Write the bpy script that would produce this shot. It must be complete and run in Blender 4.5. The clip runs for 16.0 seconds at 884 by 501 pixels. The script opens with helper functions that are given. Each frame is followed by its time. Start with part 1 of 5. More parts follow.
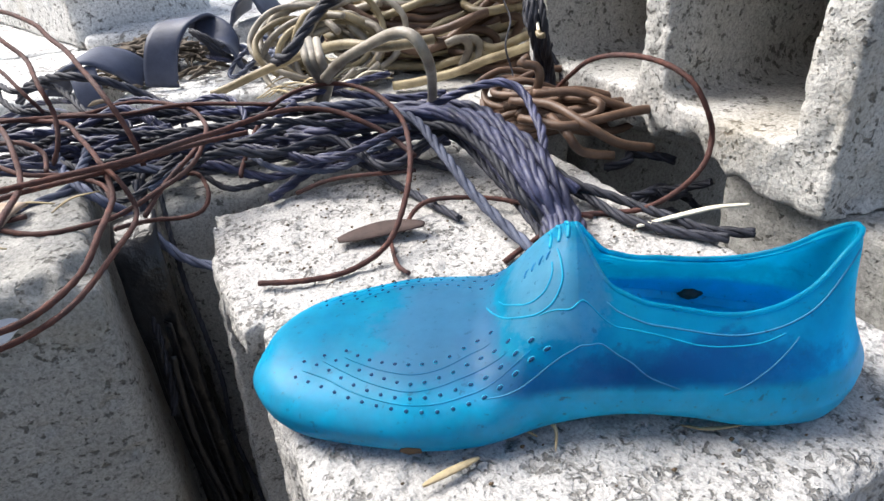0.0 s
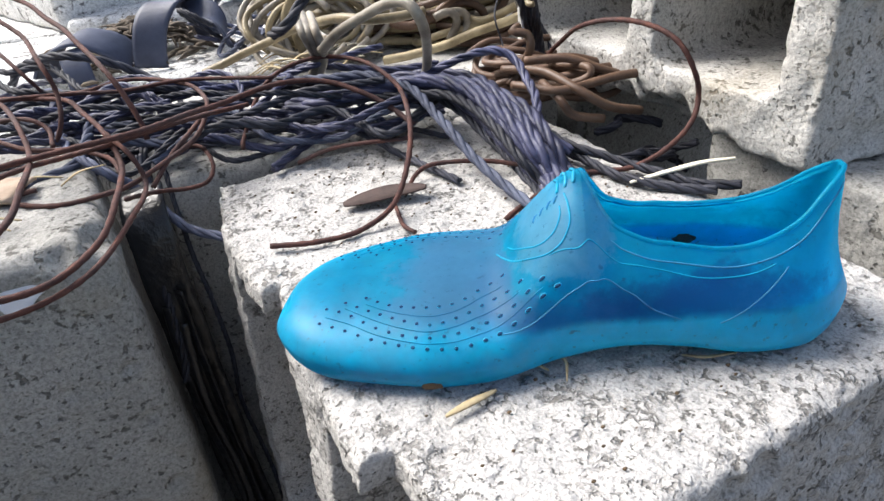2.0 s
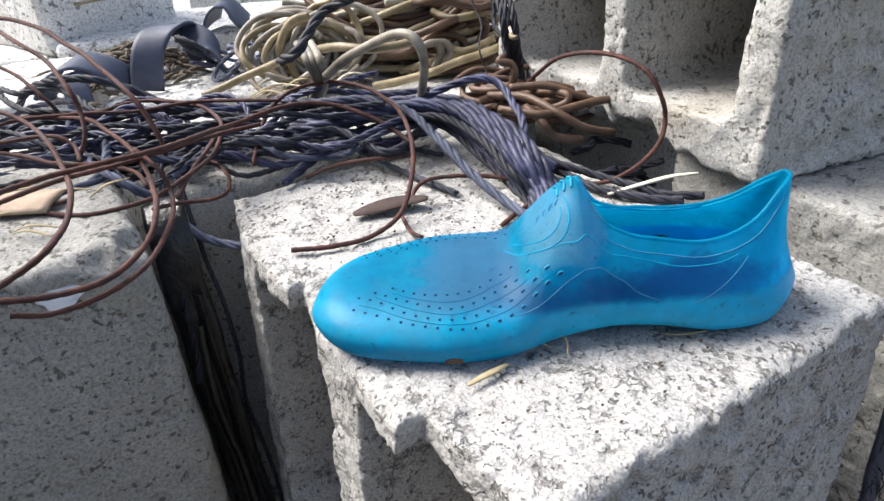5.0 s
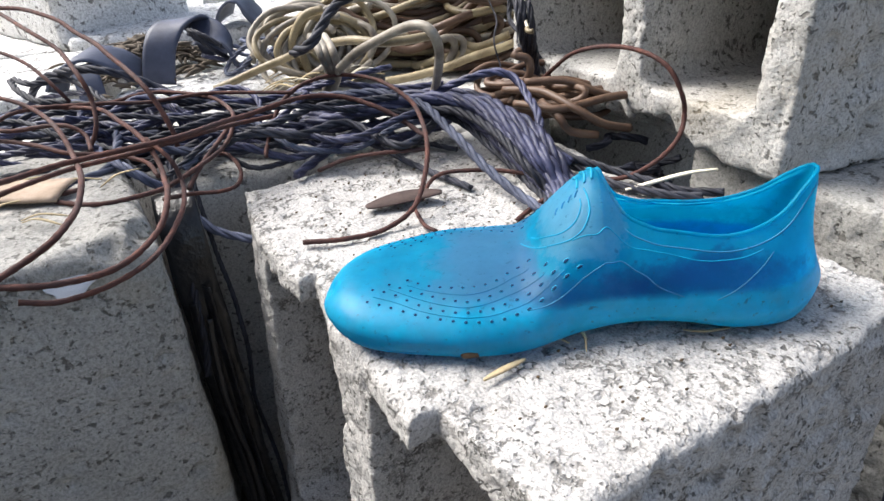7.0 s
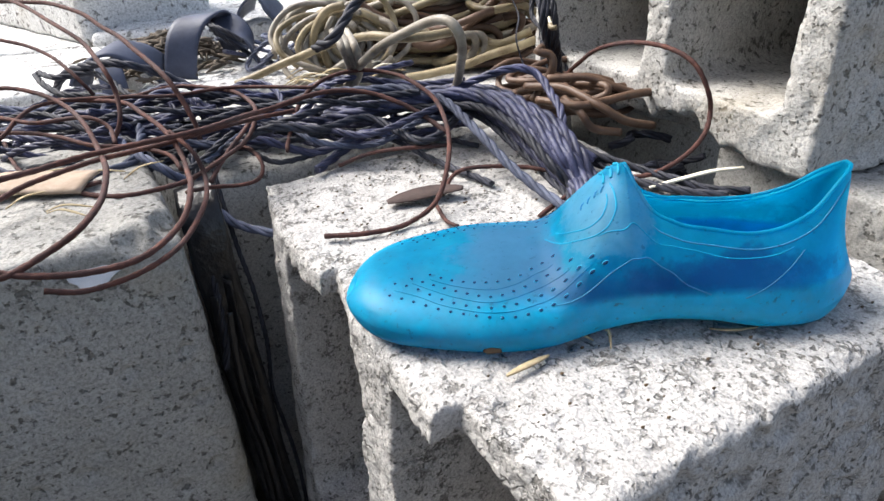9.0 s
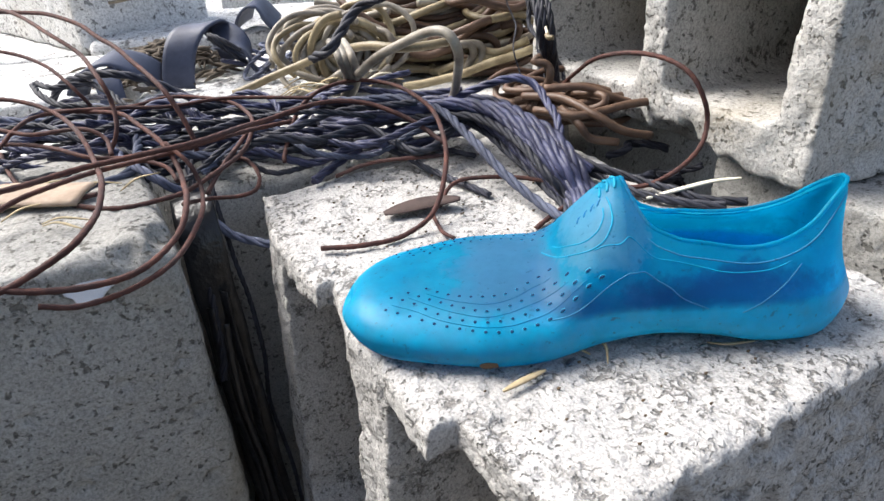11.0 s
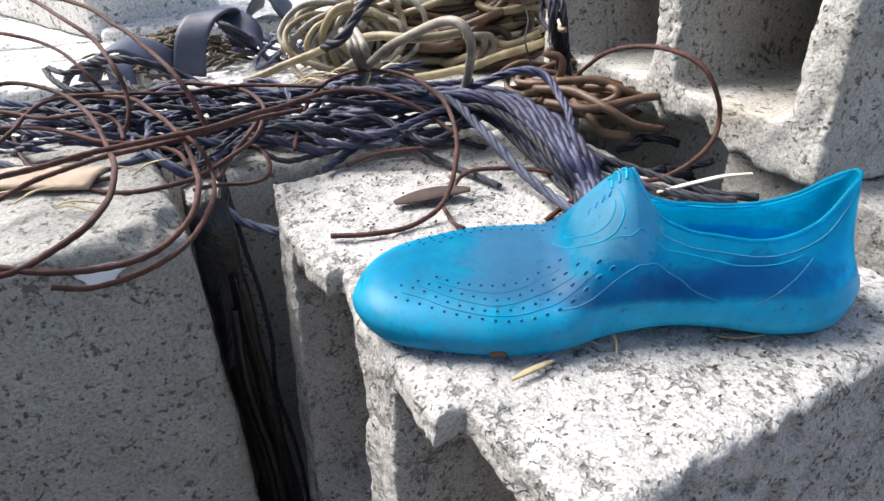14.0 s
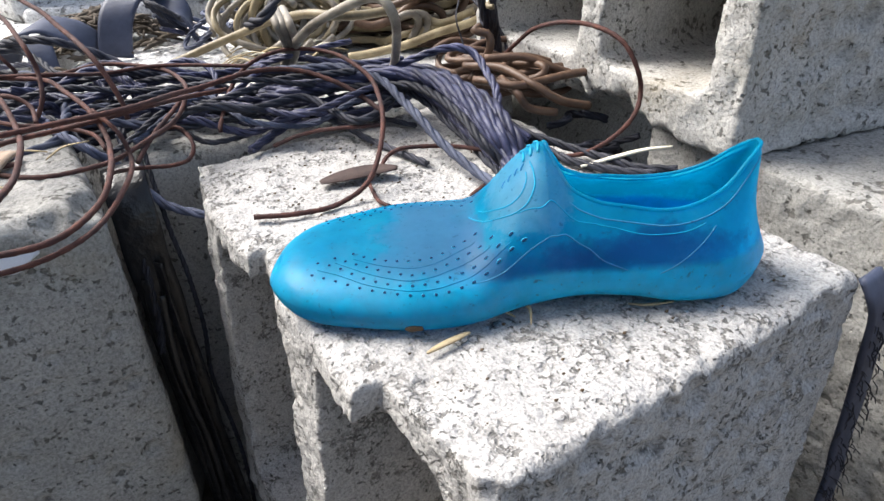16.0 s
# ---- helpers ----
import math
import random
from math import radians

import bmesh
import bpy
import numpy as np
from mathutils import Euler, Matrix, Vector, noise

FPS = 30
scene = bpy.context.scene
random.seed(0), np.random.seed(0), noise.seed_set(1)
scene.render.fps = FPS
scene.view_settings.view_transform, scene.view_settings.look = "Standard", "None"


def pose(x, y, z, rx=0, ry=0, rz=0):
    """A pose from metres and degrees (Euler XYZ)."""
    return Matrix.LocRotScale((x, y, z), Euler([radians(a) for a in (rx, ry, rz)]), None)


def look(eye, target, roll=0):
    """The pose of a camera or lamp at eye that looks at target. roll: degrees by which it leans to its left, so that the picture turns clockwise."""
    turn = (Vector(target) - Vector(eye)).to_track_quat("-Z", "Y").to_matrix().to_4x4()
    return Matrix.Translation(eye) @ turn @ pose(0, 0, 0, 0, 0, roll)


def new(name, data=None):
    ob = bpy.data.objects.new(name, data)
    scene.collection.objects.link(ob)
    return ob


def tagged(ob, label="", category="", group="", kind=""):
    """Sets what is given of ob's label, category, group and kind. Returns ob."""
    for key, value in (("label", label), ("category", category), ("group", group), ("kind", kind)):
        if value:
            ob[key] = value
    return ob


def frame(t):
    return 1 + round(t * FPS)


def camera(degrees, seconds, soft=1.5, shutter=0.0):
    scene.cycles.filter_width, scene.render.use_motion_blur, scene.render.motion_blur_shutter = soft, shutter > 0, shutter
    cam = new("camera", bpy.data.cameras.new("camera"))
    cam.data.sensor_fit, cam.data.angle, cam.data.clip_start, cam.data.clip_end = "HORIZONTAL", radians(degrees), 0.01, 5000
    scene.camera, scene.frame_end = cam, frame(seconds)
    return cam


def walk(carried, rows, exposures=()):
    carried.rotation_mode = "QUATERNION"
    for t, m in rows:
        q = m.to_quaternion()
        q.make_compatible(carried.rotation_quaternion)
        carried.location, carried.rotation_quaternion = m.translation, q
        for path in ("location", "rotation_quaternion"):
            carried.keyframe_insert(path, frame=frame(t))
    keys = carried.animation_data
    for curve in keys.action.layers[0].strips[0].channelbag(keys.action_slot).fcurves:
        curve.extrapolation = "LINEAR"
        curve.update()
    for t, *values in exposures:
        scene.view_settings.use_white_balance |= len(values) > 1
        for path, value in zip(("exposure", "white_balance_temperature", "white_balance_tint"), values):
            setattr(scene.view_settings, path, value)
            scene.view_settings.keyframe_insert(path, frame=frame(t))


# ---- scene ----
cam = camera(67.4, 16.0, soft=1.5)
PATH = [
    (0, (0.016, 0.026, 0.179), (-0.02, 1.74, -0.851), -5.1),
    (0.5, (0.013, 0.035, 0.175), (0.013, 1.739, -0.871), -5.9),
    (1, (0.012, 0.044, 0.162), (0.136, 1.706, -0.943), -6.1),
    (1.5, (0.004, 0.047, 0.163), (0.054, 1.714, -0.939), -7.3),
    (2, (0.003, 0.007, 0.176), (0.019, 1.695, -0.896), -5.9),
    (2.5, (0.001, -0.023, 0.184), (0.135, 1.677, -0.86), -3.7),
    (3, (-0.012, -0.034, 0.19), (0.139, 1.656, -0.869), -4.1),
    (3.5, (-0.028, -0.033, 0.197), (0.132, 1.662, -0.852), -4.3),
    (3.7, (-0.029, -0.038, 0.198), (0.152, 1.663, -0.837), -4.0),
    (5.8, (-0.022, -0.027, 0.182), (0.107, 1.693, -0.83), -3.9),
    (6, (-0.024, -0.026, 0.181), (0.119, 1.688, -0.842), -3.7),
    (6.5, (-0.022, -0.027, 0.179), (0.1, 1.688, -0.841), -3.6),
    (7, (-0.028, -0.029, 0.182), (0.097, 1.694, -0.826), -3.6),
    (7.5, (-0.029, -0.029, 0.179), (0.068, 1.691, -0.837), -3.9),
    (8, (-0.027, -0.028, 0.178), (0.072, 1.692, -0.838), -3.6),
    (8.5, (-0.031, -0.027, 0.178), (0.046, 1.697, -0.832), -3.5),
    (9, (-0.032, -0.028, 0.179), (0.05, 1.699, -0.827), -3.6),
    (11.5, (-0.03, -0.025, 0.182), (0.055, 1.709, -0.811), -3.7),
    (12, (-0.031, -0.026, 0.181), (0.065, 1.707, -0.812), -3.0),
    (12.5, (-0.034, -0.027, 0.182), (0.046, 1.71, -0.806), -3.2),
    (13, (-0.034, -0.028, 0.181), (0.032, 1.708, -0.81), -3.3),
    (13.5, (-0.034, -0.029, 0.182), (0.038, 1.701, -0.819), -2.7),
    (14, (-0.033, -0.027, 0.18), (0.036, 1.7, -0.827), -2.9),
    (14.5, (-0.037, -0.025, 0.183), (0.007, 1.709, -0.812), -3.2),
    (15, (-0.029, -0.025, 0.182), (0.051, 1.711, -0.808), -3.3),
    (15.5, (-0.022, -0.027, 0.184), (0.127, 1.697, -0.819), -2.9),
    (16, (-0.015, -0.031, 0.177), (0.173, 1.658, -0.879), -2.3),
]
walk(cam, [(t, look(eye, target, roll)) for t, eye, target, roll in PATH])

# ---- world and light: a bright overcast sky, stronger from the upper left ----
world = bpy.data.worlds.new("sky")
scene.world = world
world.use_nodes = True
wn = world.node_tree
wn.nodes.clear()
sky = wn.nodes.new("ShaderNodeTexSky")
sky.sky_type = 'NISHITA'
sky.sun_disc = False
sky.sun_elevation = radians(51)
sky.sun_rotation = radians(-62)
sky.air_density, sky.dust_density, sky.ozone_density = 1.0, 4.0, 1.0
wbg = wn.nodes.new("ShaderNodeBackground")
wbg.inputs["Strength"].default_value = 0.108
wout = wn.nodes.new("ShaderNodeOutputWorld")
# thin cloud takes some of the blue out of the sky
cloud = wn.nodes.new("ShaderNodeHueSaturation")
cloud.inputs["Saturation"].default_value = 0.78
wn.links.new(sky.outputs["Color"], cloud.inputs["Color"])
wn.links.new(cloud.outputs["Color"], wbg.inputs["Color"])
wn.links.new(wbg.outputs["Background"], wout.inputs["Surface"])

sun_data = bpy.data.lights.new("sun", 'SUN')
sun_data.energy = 2.65
sun_data.angle = radians(35)
sun_data.color = (1.0, 0.97, 0.93)
sun = new("sun", sun_data)
SUN_FROM = Vector((-0.62, 0.33, 0.88))
sun.matrix_world = Matrix.Translation((0, 0, 3)) @ (-SUN_FROM).to_track_quat("-Z", "Y").to_matrix().to_4x4()
scene.view_settings.exposure = 1.24


# ---- materials ----
def node_material(name):
    m = bpy.data.materials.new(name)
    m.use_nodes = True
    nt = m.node_tree
    nt.nodes.clear()
    out = nt.nodes.new("ShaderNodeOutputMaterial")
    bsdf = nt.nodes.new("ShaderNodeBsdfPrincipled")
    nt.links.new(bsdf.outputs[0], out.inputs["Surface"])
    return m, nt, bsdf, out


def tex_coord(nt, space="Object"):
    return nt.nodes.new("ShaderNodeTexCoord").outputs[space]


def noise_tex(nt, vec, scale, detail=4.0, rough=0.55):
    n = nt.nodes.new("ShaderNodeTexNoise")
    n.inputs["Scale"].default_value = scale
    n.inputs["Detail"].default_value = detail
    n.inputs["Roughness"].default_value = rough
    nt.links.new(vec, n.inputs["Vector"])
    return n.outputs["Fac"]


def cell_tex(nt, vec, scale, feature='F1', rnd=1.0):
    n = nt.nodes.new("ShaderNodeTexVoronoi")
    n.feature = feature
    n.inputs["Scale"].default_value = scale
    n.inputs["Randomness"].default_value = rnd
    nt.links.new(vec, n.inputs["Vector"])
    return n


def ramp(nt, fac, stops):
    r = nt.nodes.new("ShaderNodeValToRGB")
    el = r.color_ramp.elements
    while len(el) < len(stops):
        el.new(0.5)
    for e, (p, c) in zip(el, stops):
        e.position = p
        e.color = (*c, 1) if len(c) == 3 else c
    nt.links.new(fac, r.inputs["Fac"])
    return r.outputs["Color"]


def grey(v):
    return (v, v, v)


def mixed(nt, a, b, fac, blend='MIX'):
    n = nt.nodes.new("ShaderNodeMix")
    n.data_type = 'RGBA'
    n.blend_type = blend
    for sock, v in ((n.inputs[6], a), (n.inputs[7], b), (n.inputs[0], fac)):
        if isinstance(v, bpy.types.NodeSocket):
            nt.links.new(v, sock)
        elif sock == n.inputs[0]:
            sock.default_value = v
        else:
            sock.default_value = (*v, 1)
    return n.outputs[2]


def sums(nt, op, a, b):
    n = nt.nodes.new("ShaderNodeMath")
    n.operation = op
    for sock, v in ((n.inputs[0], a), (n.inputs[1], b)):
        if isinstance(v, bpy.types.NodeSocket):
            nt.links.new(v, sock)
        else:
            sock.default_value = v
    return n.outputs[0]


def bump(nt, bsdf, height, strength, dist, under=None):
    b = nt.nodes.new("ShaderNodeBump")
    b.inputs["Strength"].default_value = strength
    b.inputs["Distance"].default_value = dist
    nt.links.new(height, b.inputs["Height"])
    if under is not None:
        nt.links.new(under, b.inputs["Normal"])
    nt.links.new(b.outputs["Normal"], bsdf.inputs["Normal"])
    return b.outputs["Normal"]


def concrete(name, light, dark, crevice, amount, relief, stained, grains=0.0):
    """Weathered open-textured concrete: mottled tone, sand grain, ragged crevices between the grains with their shade
    painted in.
    """
    m, nt, bsdf, out = node_material(name)
    v = tex_coord(nt)
    tone = ramp(nt, noise_tex(nt, v, 20, 5, 0.65), [(0.32, dark), (0.66, light)])
    fine = ramp(nt, noise_tex(nt, v, 900, 4, 0.7), [(0.3, grey(0.72)), (0.7, grey(1.1))])
    col = mixed(nt, tone, fine, 0.8, 'MULTIPLY')
    keep = noise_tex(nt, v, 38, 3, 0.6)
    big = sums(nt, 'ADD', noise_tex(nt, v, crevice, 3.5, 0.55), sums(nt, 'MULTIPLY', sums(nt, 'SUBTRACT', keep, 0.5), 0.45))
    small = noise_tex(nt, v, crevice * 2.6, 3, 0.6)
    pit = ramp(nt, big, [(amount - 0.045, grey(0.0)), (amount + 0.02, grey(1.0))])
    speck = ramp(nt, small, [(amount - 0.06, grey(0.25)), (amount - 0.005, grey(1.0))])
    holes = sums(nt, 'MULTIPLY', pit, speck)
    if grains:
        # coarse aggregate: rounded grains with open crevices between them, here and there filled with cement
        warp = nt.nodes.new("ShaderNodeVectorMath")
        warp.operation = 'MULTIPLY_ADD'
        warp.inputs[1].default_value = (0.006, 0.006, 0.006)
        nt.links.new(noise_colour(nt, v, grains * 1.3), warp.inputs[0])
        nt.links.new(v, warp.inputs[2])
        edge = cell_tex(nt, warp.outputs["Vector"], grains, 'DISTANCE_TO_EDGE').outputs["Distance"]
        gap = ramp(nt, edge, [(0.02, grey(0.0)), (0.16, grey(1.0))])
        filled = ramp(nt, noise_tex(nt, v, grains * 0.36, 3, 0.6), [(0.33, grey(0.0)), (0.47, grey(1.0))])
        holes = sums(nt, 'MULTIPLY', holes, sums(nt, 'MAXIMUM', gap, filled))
    # shade of the pits and crevices, painted into the colour
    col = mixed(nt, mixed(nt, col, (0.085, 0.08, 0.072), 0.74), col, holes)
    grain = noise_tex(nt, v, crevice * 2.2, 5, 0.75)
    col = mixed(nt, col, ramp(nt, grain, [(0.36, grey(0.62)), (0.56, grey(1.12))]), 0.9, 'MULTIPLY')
    stain = ramp(nt, noise_tex(nt, v, 8, 4, 0.6), [(0.56, grey(0.0)), (0.76, grey(stained))])
    col = mixed(nt, col, (0.33, 0.26, 0.15), stain)
    nt.links.new(col, bsdf.inputs["Base Color"])
    bsdf.inputs["Roughness"].default_value = 0.95
    bsdf.inputs["Specular IOR Level"].default_value = 0.12
    n1 = bump(nt, bsdf, holes, 0.8, relief)
    n2 = bump(nt, bsdf, noise_tex(nt, v, crevice * 1.1, 3, 0.5), 0.8, relief, n1)
    bump(nt, bsdf, grain, 0.6, relief * 0.3, n2)
    return m


def noise_colour(nt, vec, scale):
    n = nt.nodes.new("ShaderNodeTexNoise")
    n.inputs["Scale"].default_value = scale
    n.inputs["Detail"].default_value = 2
    nt.links.new(vec, n.inputs["Vector"])
    return n.outputs["Color"]


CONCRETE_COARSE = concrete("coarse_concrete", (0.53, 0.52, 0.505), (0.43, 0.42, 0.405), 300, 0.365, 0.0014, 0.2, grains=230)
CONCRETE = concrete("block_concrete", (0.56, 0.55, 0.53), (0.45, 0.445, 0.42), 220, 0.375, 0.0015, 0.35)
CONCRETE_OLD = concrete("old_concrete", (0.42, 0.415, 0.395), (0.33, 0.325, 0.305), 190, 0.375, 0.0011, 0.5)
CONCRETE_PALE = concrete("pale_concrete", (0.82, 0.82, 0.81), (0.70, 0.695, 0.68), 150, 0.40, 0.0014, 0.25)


# ---- geometry helpers ----
LATTICE = np.random.RandomState(5).rand(64, 64, 64)


def value_noise(p):
    """Smooth noise from -1 to 1 at the points p (n x 3), one unit a cell."""
    i = np.floor(p).astype(int)
    f = p - i
    f = f * f * (3 - 2 * f)
    total = 0.0
    for dx in (0, 1):
        wx = f[:, 0] if dx else 1 - f[:, 0]
        for dy in (0, 1):
            wy = f[:, 1] if dy else 1 - f[:, 1]
            for dz in (0, 1):
                wz = f[:, 2] if dz else 1 - f[:, 2]
                total = total + wx * wy * wz * LATTICE[(i[:, 0] + dx) % 64, (i[:, 1] + dy) % 64, (i[:, 2] + dz) % 64]
    return total * 2 - 1


def mesh_of(name, verts, faces, material=None, smooth=True):
    me = bpy.data.meshes.new(name)
    me.from_pydata([tuple(map(float, v)) for v in verts], [], [tuple(map(int, f)) for f in faces])
    if smooth:
        me.polygons.foreach_set("use_smooth", [True] * len(me.polygons))
    if material:
        me.materials.append(material)
    me.update()
    return me


def solid(name, field, lo, hi, step, material):
    """A mesh of the surface where field(points) is zero (negative inside)."""
    axes = [np.arange(a - 0.009, b + 0.009 + step, step) for a, b in zip(lo, hi)]
    gx, gy, gz = np.meshgrid(*axes, indexing="ij")
    pts = np.stack([gx, gy, gz], -1).reshape(-1, 3)
    val = field(pts).reshape(gx.shape)
    n = val.shape
    inside = val < 0
    c = [s - 1 for s in n]
    acc = np.zeros((*c, 3))
    cnt = np.zeros(c)
    corner = np.zeros(c, int)
    for dx in (0, 1):
        for dy in (0, 1):
            for dz in (0, 1):
                corner += inside[dx:dx + c[0], dy:dy + c[1], dz:dz + c[2]]
    for ax in range(3):
        sl0 = [slice(None)] * 3
        sl1 = [slice(None)] * 3
        sl0[ax], sl1[ax] = slice(0, -1), slice(1, None)
        a, b = val[tuple(sl0)], val[tuple(sl1)]
        cross = (a < 0) != (b < 0)
        t = np.where(cross, a / np.where(a == b, 1, a - b), 0)
        pos = np.stack([g[tuple(sl0)] for g in (gx, gy, gz)], -1)
        pos[..., ax] += t * step
        o = [k for k in range(3) if k != ax]
        for d0 in (0, 1):
            for d1 in (0, 1):
                sl = [slice(None)] * 3
                sl[o[0]] = slice(d0, d0 + c[o[0]])
                sl[o[1]] = slice(d1, d1 + c[o[1]])
                sl[ax] = slice(0, c[ax])
                w = cross[tuple(sl)]
                acc += pos[tuple(sl)] * w[..., None]
                cnt += w
    live = (corner > 0) & (corner < 8)
    index = -np.ones(c, int)
    index[live] = np.arange(live.sum())
    verts = acc[live] / cnt[live][:, None]
    faces = []
    for ax in range(3):
        sl0 = [slice(1, -1)] * 3
        sl1 = [slice(1, -1)] * 3
        sl0[ax], sl1[ax] = slice(0, -1), slice(1, None)
        a, b = inside[tuple(sl0)], inside[tuple(sl1)]
        o = [(ax + 1) % 3, (ax + 2) % 3]
        ii = np.argwhere(a != b)
        if not len(ii):
            continue
        base = ii.copy()
        for k in o:
            base[:, k] += 1
        quad = []
        for d0, d1 in ((0, 0), (1, 0), (1, 1), (0, 1)):
            q = base.copy()
            q[:, o[0]] -= 1 - d0
            q[:, o[1]] -= 1 - d1
            quad.append(index[q[:, 0], q[:, 1], q[:, 2]])
        quad = np.stack(quad, 1)
        flip = b[tuple(ii.T)]
        quad[flip] = quad[flip][:, ::-1]
        faces.append(quad)
    return mesh_of(name, verts, np.concatenate(faces), material)


def box_field(p, lo, hi, r):
    lo, hi = np.array(lo), np.array(hi)
    q = np.abs(p - (lo + hi) / 2) - (hi - lo) / 2 + r
    return np.linalg.norm(np.maximum(q, 0), axis=1) + np.minimum(q.max(axis=1), 0) - r


def block_mesh(name, size, cells, step, material, seed, rough=1.0, chips=(), lean=0.0, edge=0.004, cell_r=0.022, grain=0.0, shape=None):
    """A hollow concrete block, x long, y deep (the way its cells run), z high, with its origin at a lower corner.
    cells: (x0, x1, z0, z1) of each core; chips: (x, y, z, r) knocked off; shape: further cuts, a function of points and field."""
    def field(p):
        shift = np.array((seed * 3.7, seed * 1.9, seed * 5.3))
        d = box_field(p, (0, 0, 0), size, edge)
        for x0, x1, z0, z1 in cells:
            q = box_field(p, (x0, -0.1, z0), (x1, size[1] - 0.022, z1), cell_r)
            d = np.maximum(d, -q)
        if shape:
            d = shape(p, d)
        near = np.abs(d) < 0.012
        pn = p[near]
        wear = value_noise(pn / 0.028 + shift) * 0.0016 + value_noise(pn / 0.011 + shift) * 0.0011 \
            + value_noise(pn / 0.0052 + shift) * 0.0012 + value_noise(pn / 0.0030 + shift) * grain
        pits = value_noise(pn / 0.0068 + shift + 9)
        wear = wear + np.maximum(pits - 0.45, 0) * 0.006
        d[near] += np.clip(wear * rough, -0.006, 0.0055)
        for cx, cy, cz, r in chips:
            # the points come ordered by x, so a chip touches one run of them
            i0, i1 = np.searchsorted(p[:, 0], (cx - r * 1.6, cx + r * 1.6))
            k = i0 + np.flatnonzero((np.abs(p[i0:i1, 1] - cy) < r * 1.6) & (np.abs(p[i0:i1, 2] - cz) < r * 1.6))
            dist = r - np.linalg.norm(p[k] - np.array((cx, cy, cz)), axis=1) - value_noise(p[k] / 0.012 + shift) * r * 0.35
            d[k] = np.maximum(d[k], dist)
        return d
    me = solid(name, field, (0, 0, 0), size, step, material)
    if lean:
        co = np.zeros(len(me.vertices) * 3)
        me.vertices.foreach_get("co", co)
        co = co.reshape(-1, 3)
        co[:, 1] += (co[:, 2] - size[2]) * lean * (1 - 1.7 * co[:, 1] / size[1])
        me.vertices.foreach_set("co", co.ravel())
        me.update()
    return me


def part(name, me, parent, label=""):
    ob = new(name, me)
    ob.parent = parent
    if label:
        tagged(ob, label)
    return ob


def thing(name, m, label, category, group="", me=None, kind=""):
    ob = new(name, me)
    ob.matrix_world = m
    return tagged(ob, label, category, group, kind)


# ---- ground ----
def ground_mesh():
    n = 60
    xs = np.sign(np.linspace(-1, 1, n)) * np.abs(np.linspace(-1, 1, n)) ** 3 * 60
    verts, faces = [], []
    for i in range(n):
        for j in range(n):
            r = value_noise(np.array([[xs[i] * 7 + 3, xs[j] * 7 + 8, 1.5]]))[0]
            verts.append((xs[i], xs[j], r * 0.012))
    for i in range(n - 1):
        for j in range(n - 1):
            faces.append((i * n + j, (i + 1) * n + j, (i + 1) * n + j + 1, i * n + j + 1))
    return mesh_of("ground", verts, faces, EARTH)


def earth():
    m, nt, bsdf, out = node_material("earth")
    v = tex_coord(nt)
    col = ramp(nt, noise_tex(nt, v, 9, 8, 0.7), [(0.3, (0.06, 0.05, 0.04)), (0.7, (0.17, 0.15, 0.12))])
    nt.links.new(col, bsdf.inputs["Base Color"])
    bsdf.inputs["Roughness"].default_value = 1.0
    bump(nt, bsdf, noise_tex(nt, v, 60, 6), 1.0, 0.01)
    return m


EARTH = earth()
GROUND_Z = -0.44
g = thing("ground", pose(0, 0, GROUND_Z), "bare dark earth under the stacked blocks", "ground", kind="structure", me=ground_mesh())

# ---- unseen wall added beside and behind the camera, closing off low sky light ----
def blocking_wall(name, x, y, turn, length, height):
    bm = bmesh.new()
    bmesh.ops.create_cube(bm, size=1.0)
    bmesh.ops.scale(bm, verts=bm.verts, vec=(length, 0.2, height))
    bmesh.ops.translate(bm, verts=bm.verts, vec=(0, 0, height / 2))
    bmesh.ops.bevel(bm, geom=bm.edges[:], offset=0.01, segments=2, affect='EDGES')
    me = bpy.data.meshes.new(name)
    bm.to_mesh(me)
    bm.free()
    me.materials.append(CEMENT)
    thing(name, pose(x, y, GROUND_Z - 0.02, 0, 0, turn), "unseen dark cement wall on bare earth, added to block low sky light", "wall", kind="structure", me=me)


CEMENT = concrete("blocker_cement", (0.16, 0.15, 0.14), (0.11, 0.105, 0.095), 60, 0.36, 0.002, 0.4)
blocking_wall("unseen_wall", -1.62, -0.95, -64.3, 3.4, 2.3)


# ---- concrete blocks: all keep to one grid, turned 64.3 degrees ----
TURN = -64.3
AX = Vector((0.4337, -0.9011, 0))
AY = Vector((0.9011, 0.4337, 0))
BLOCKS = "stacked concrete blocks"


def block(x, y, z, turn, size, cells, step, material, seed, label, **more):
    me = block_mesh("hollow_block", size, cells, step, material, seed, **more)
    return thing("hollow_block", pose(x, y, z, 0, 0, turn), label, "concrete block", BLOCKS, me)


pit_rng = random.Random(21)


def pitted(n, fixed, at, spans, r0, r1):
    """Small chips over one face: fixed axis at a value, the others over their spans."""
    out = []
    for _ in range(n):
        p = [pit_rng.uniform(*s) for s in spans]
        r = r0 + (r1 - r0) * pit_rng.random() ** 2
        p[fixed] = at + (r * 0.45 if at > 0 else -r * 0.45)
        out.append((*p, r))
    return out


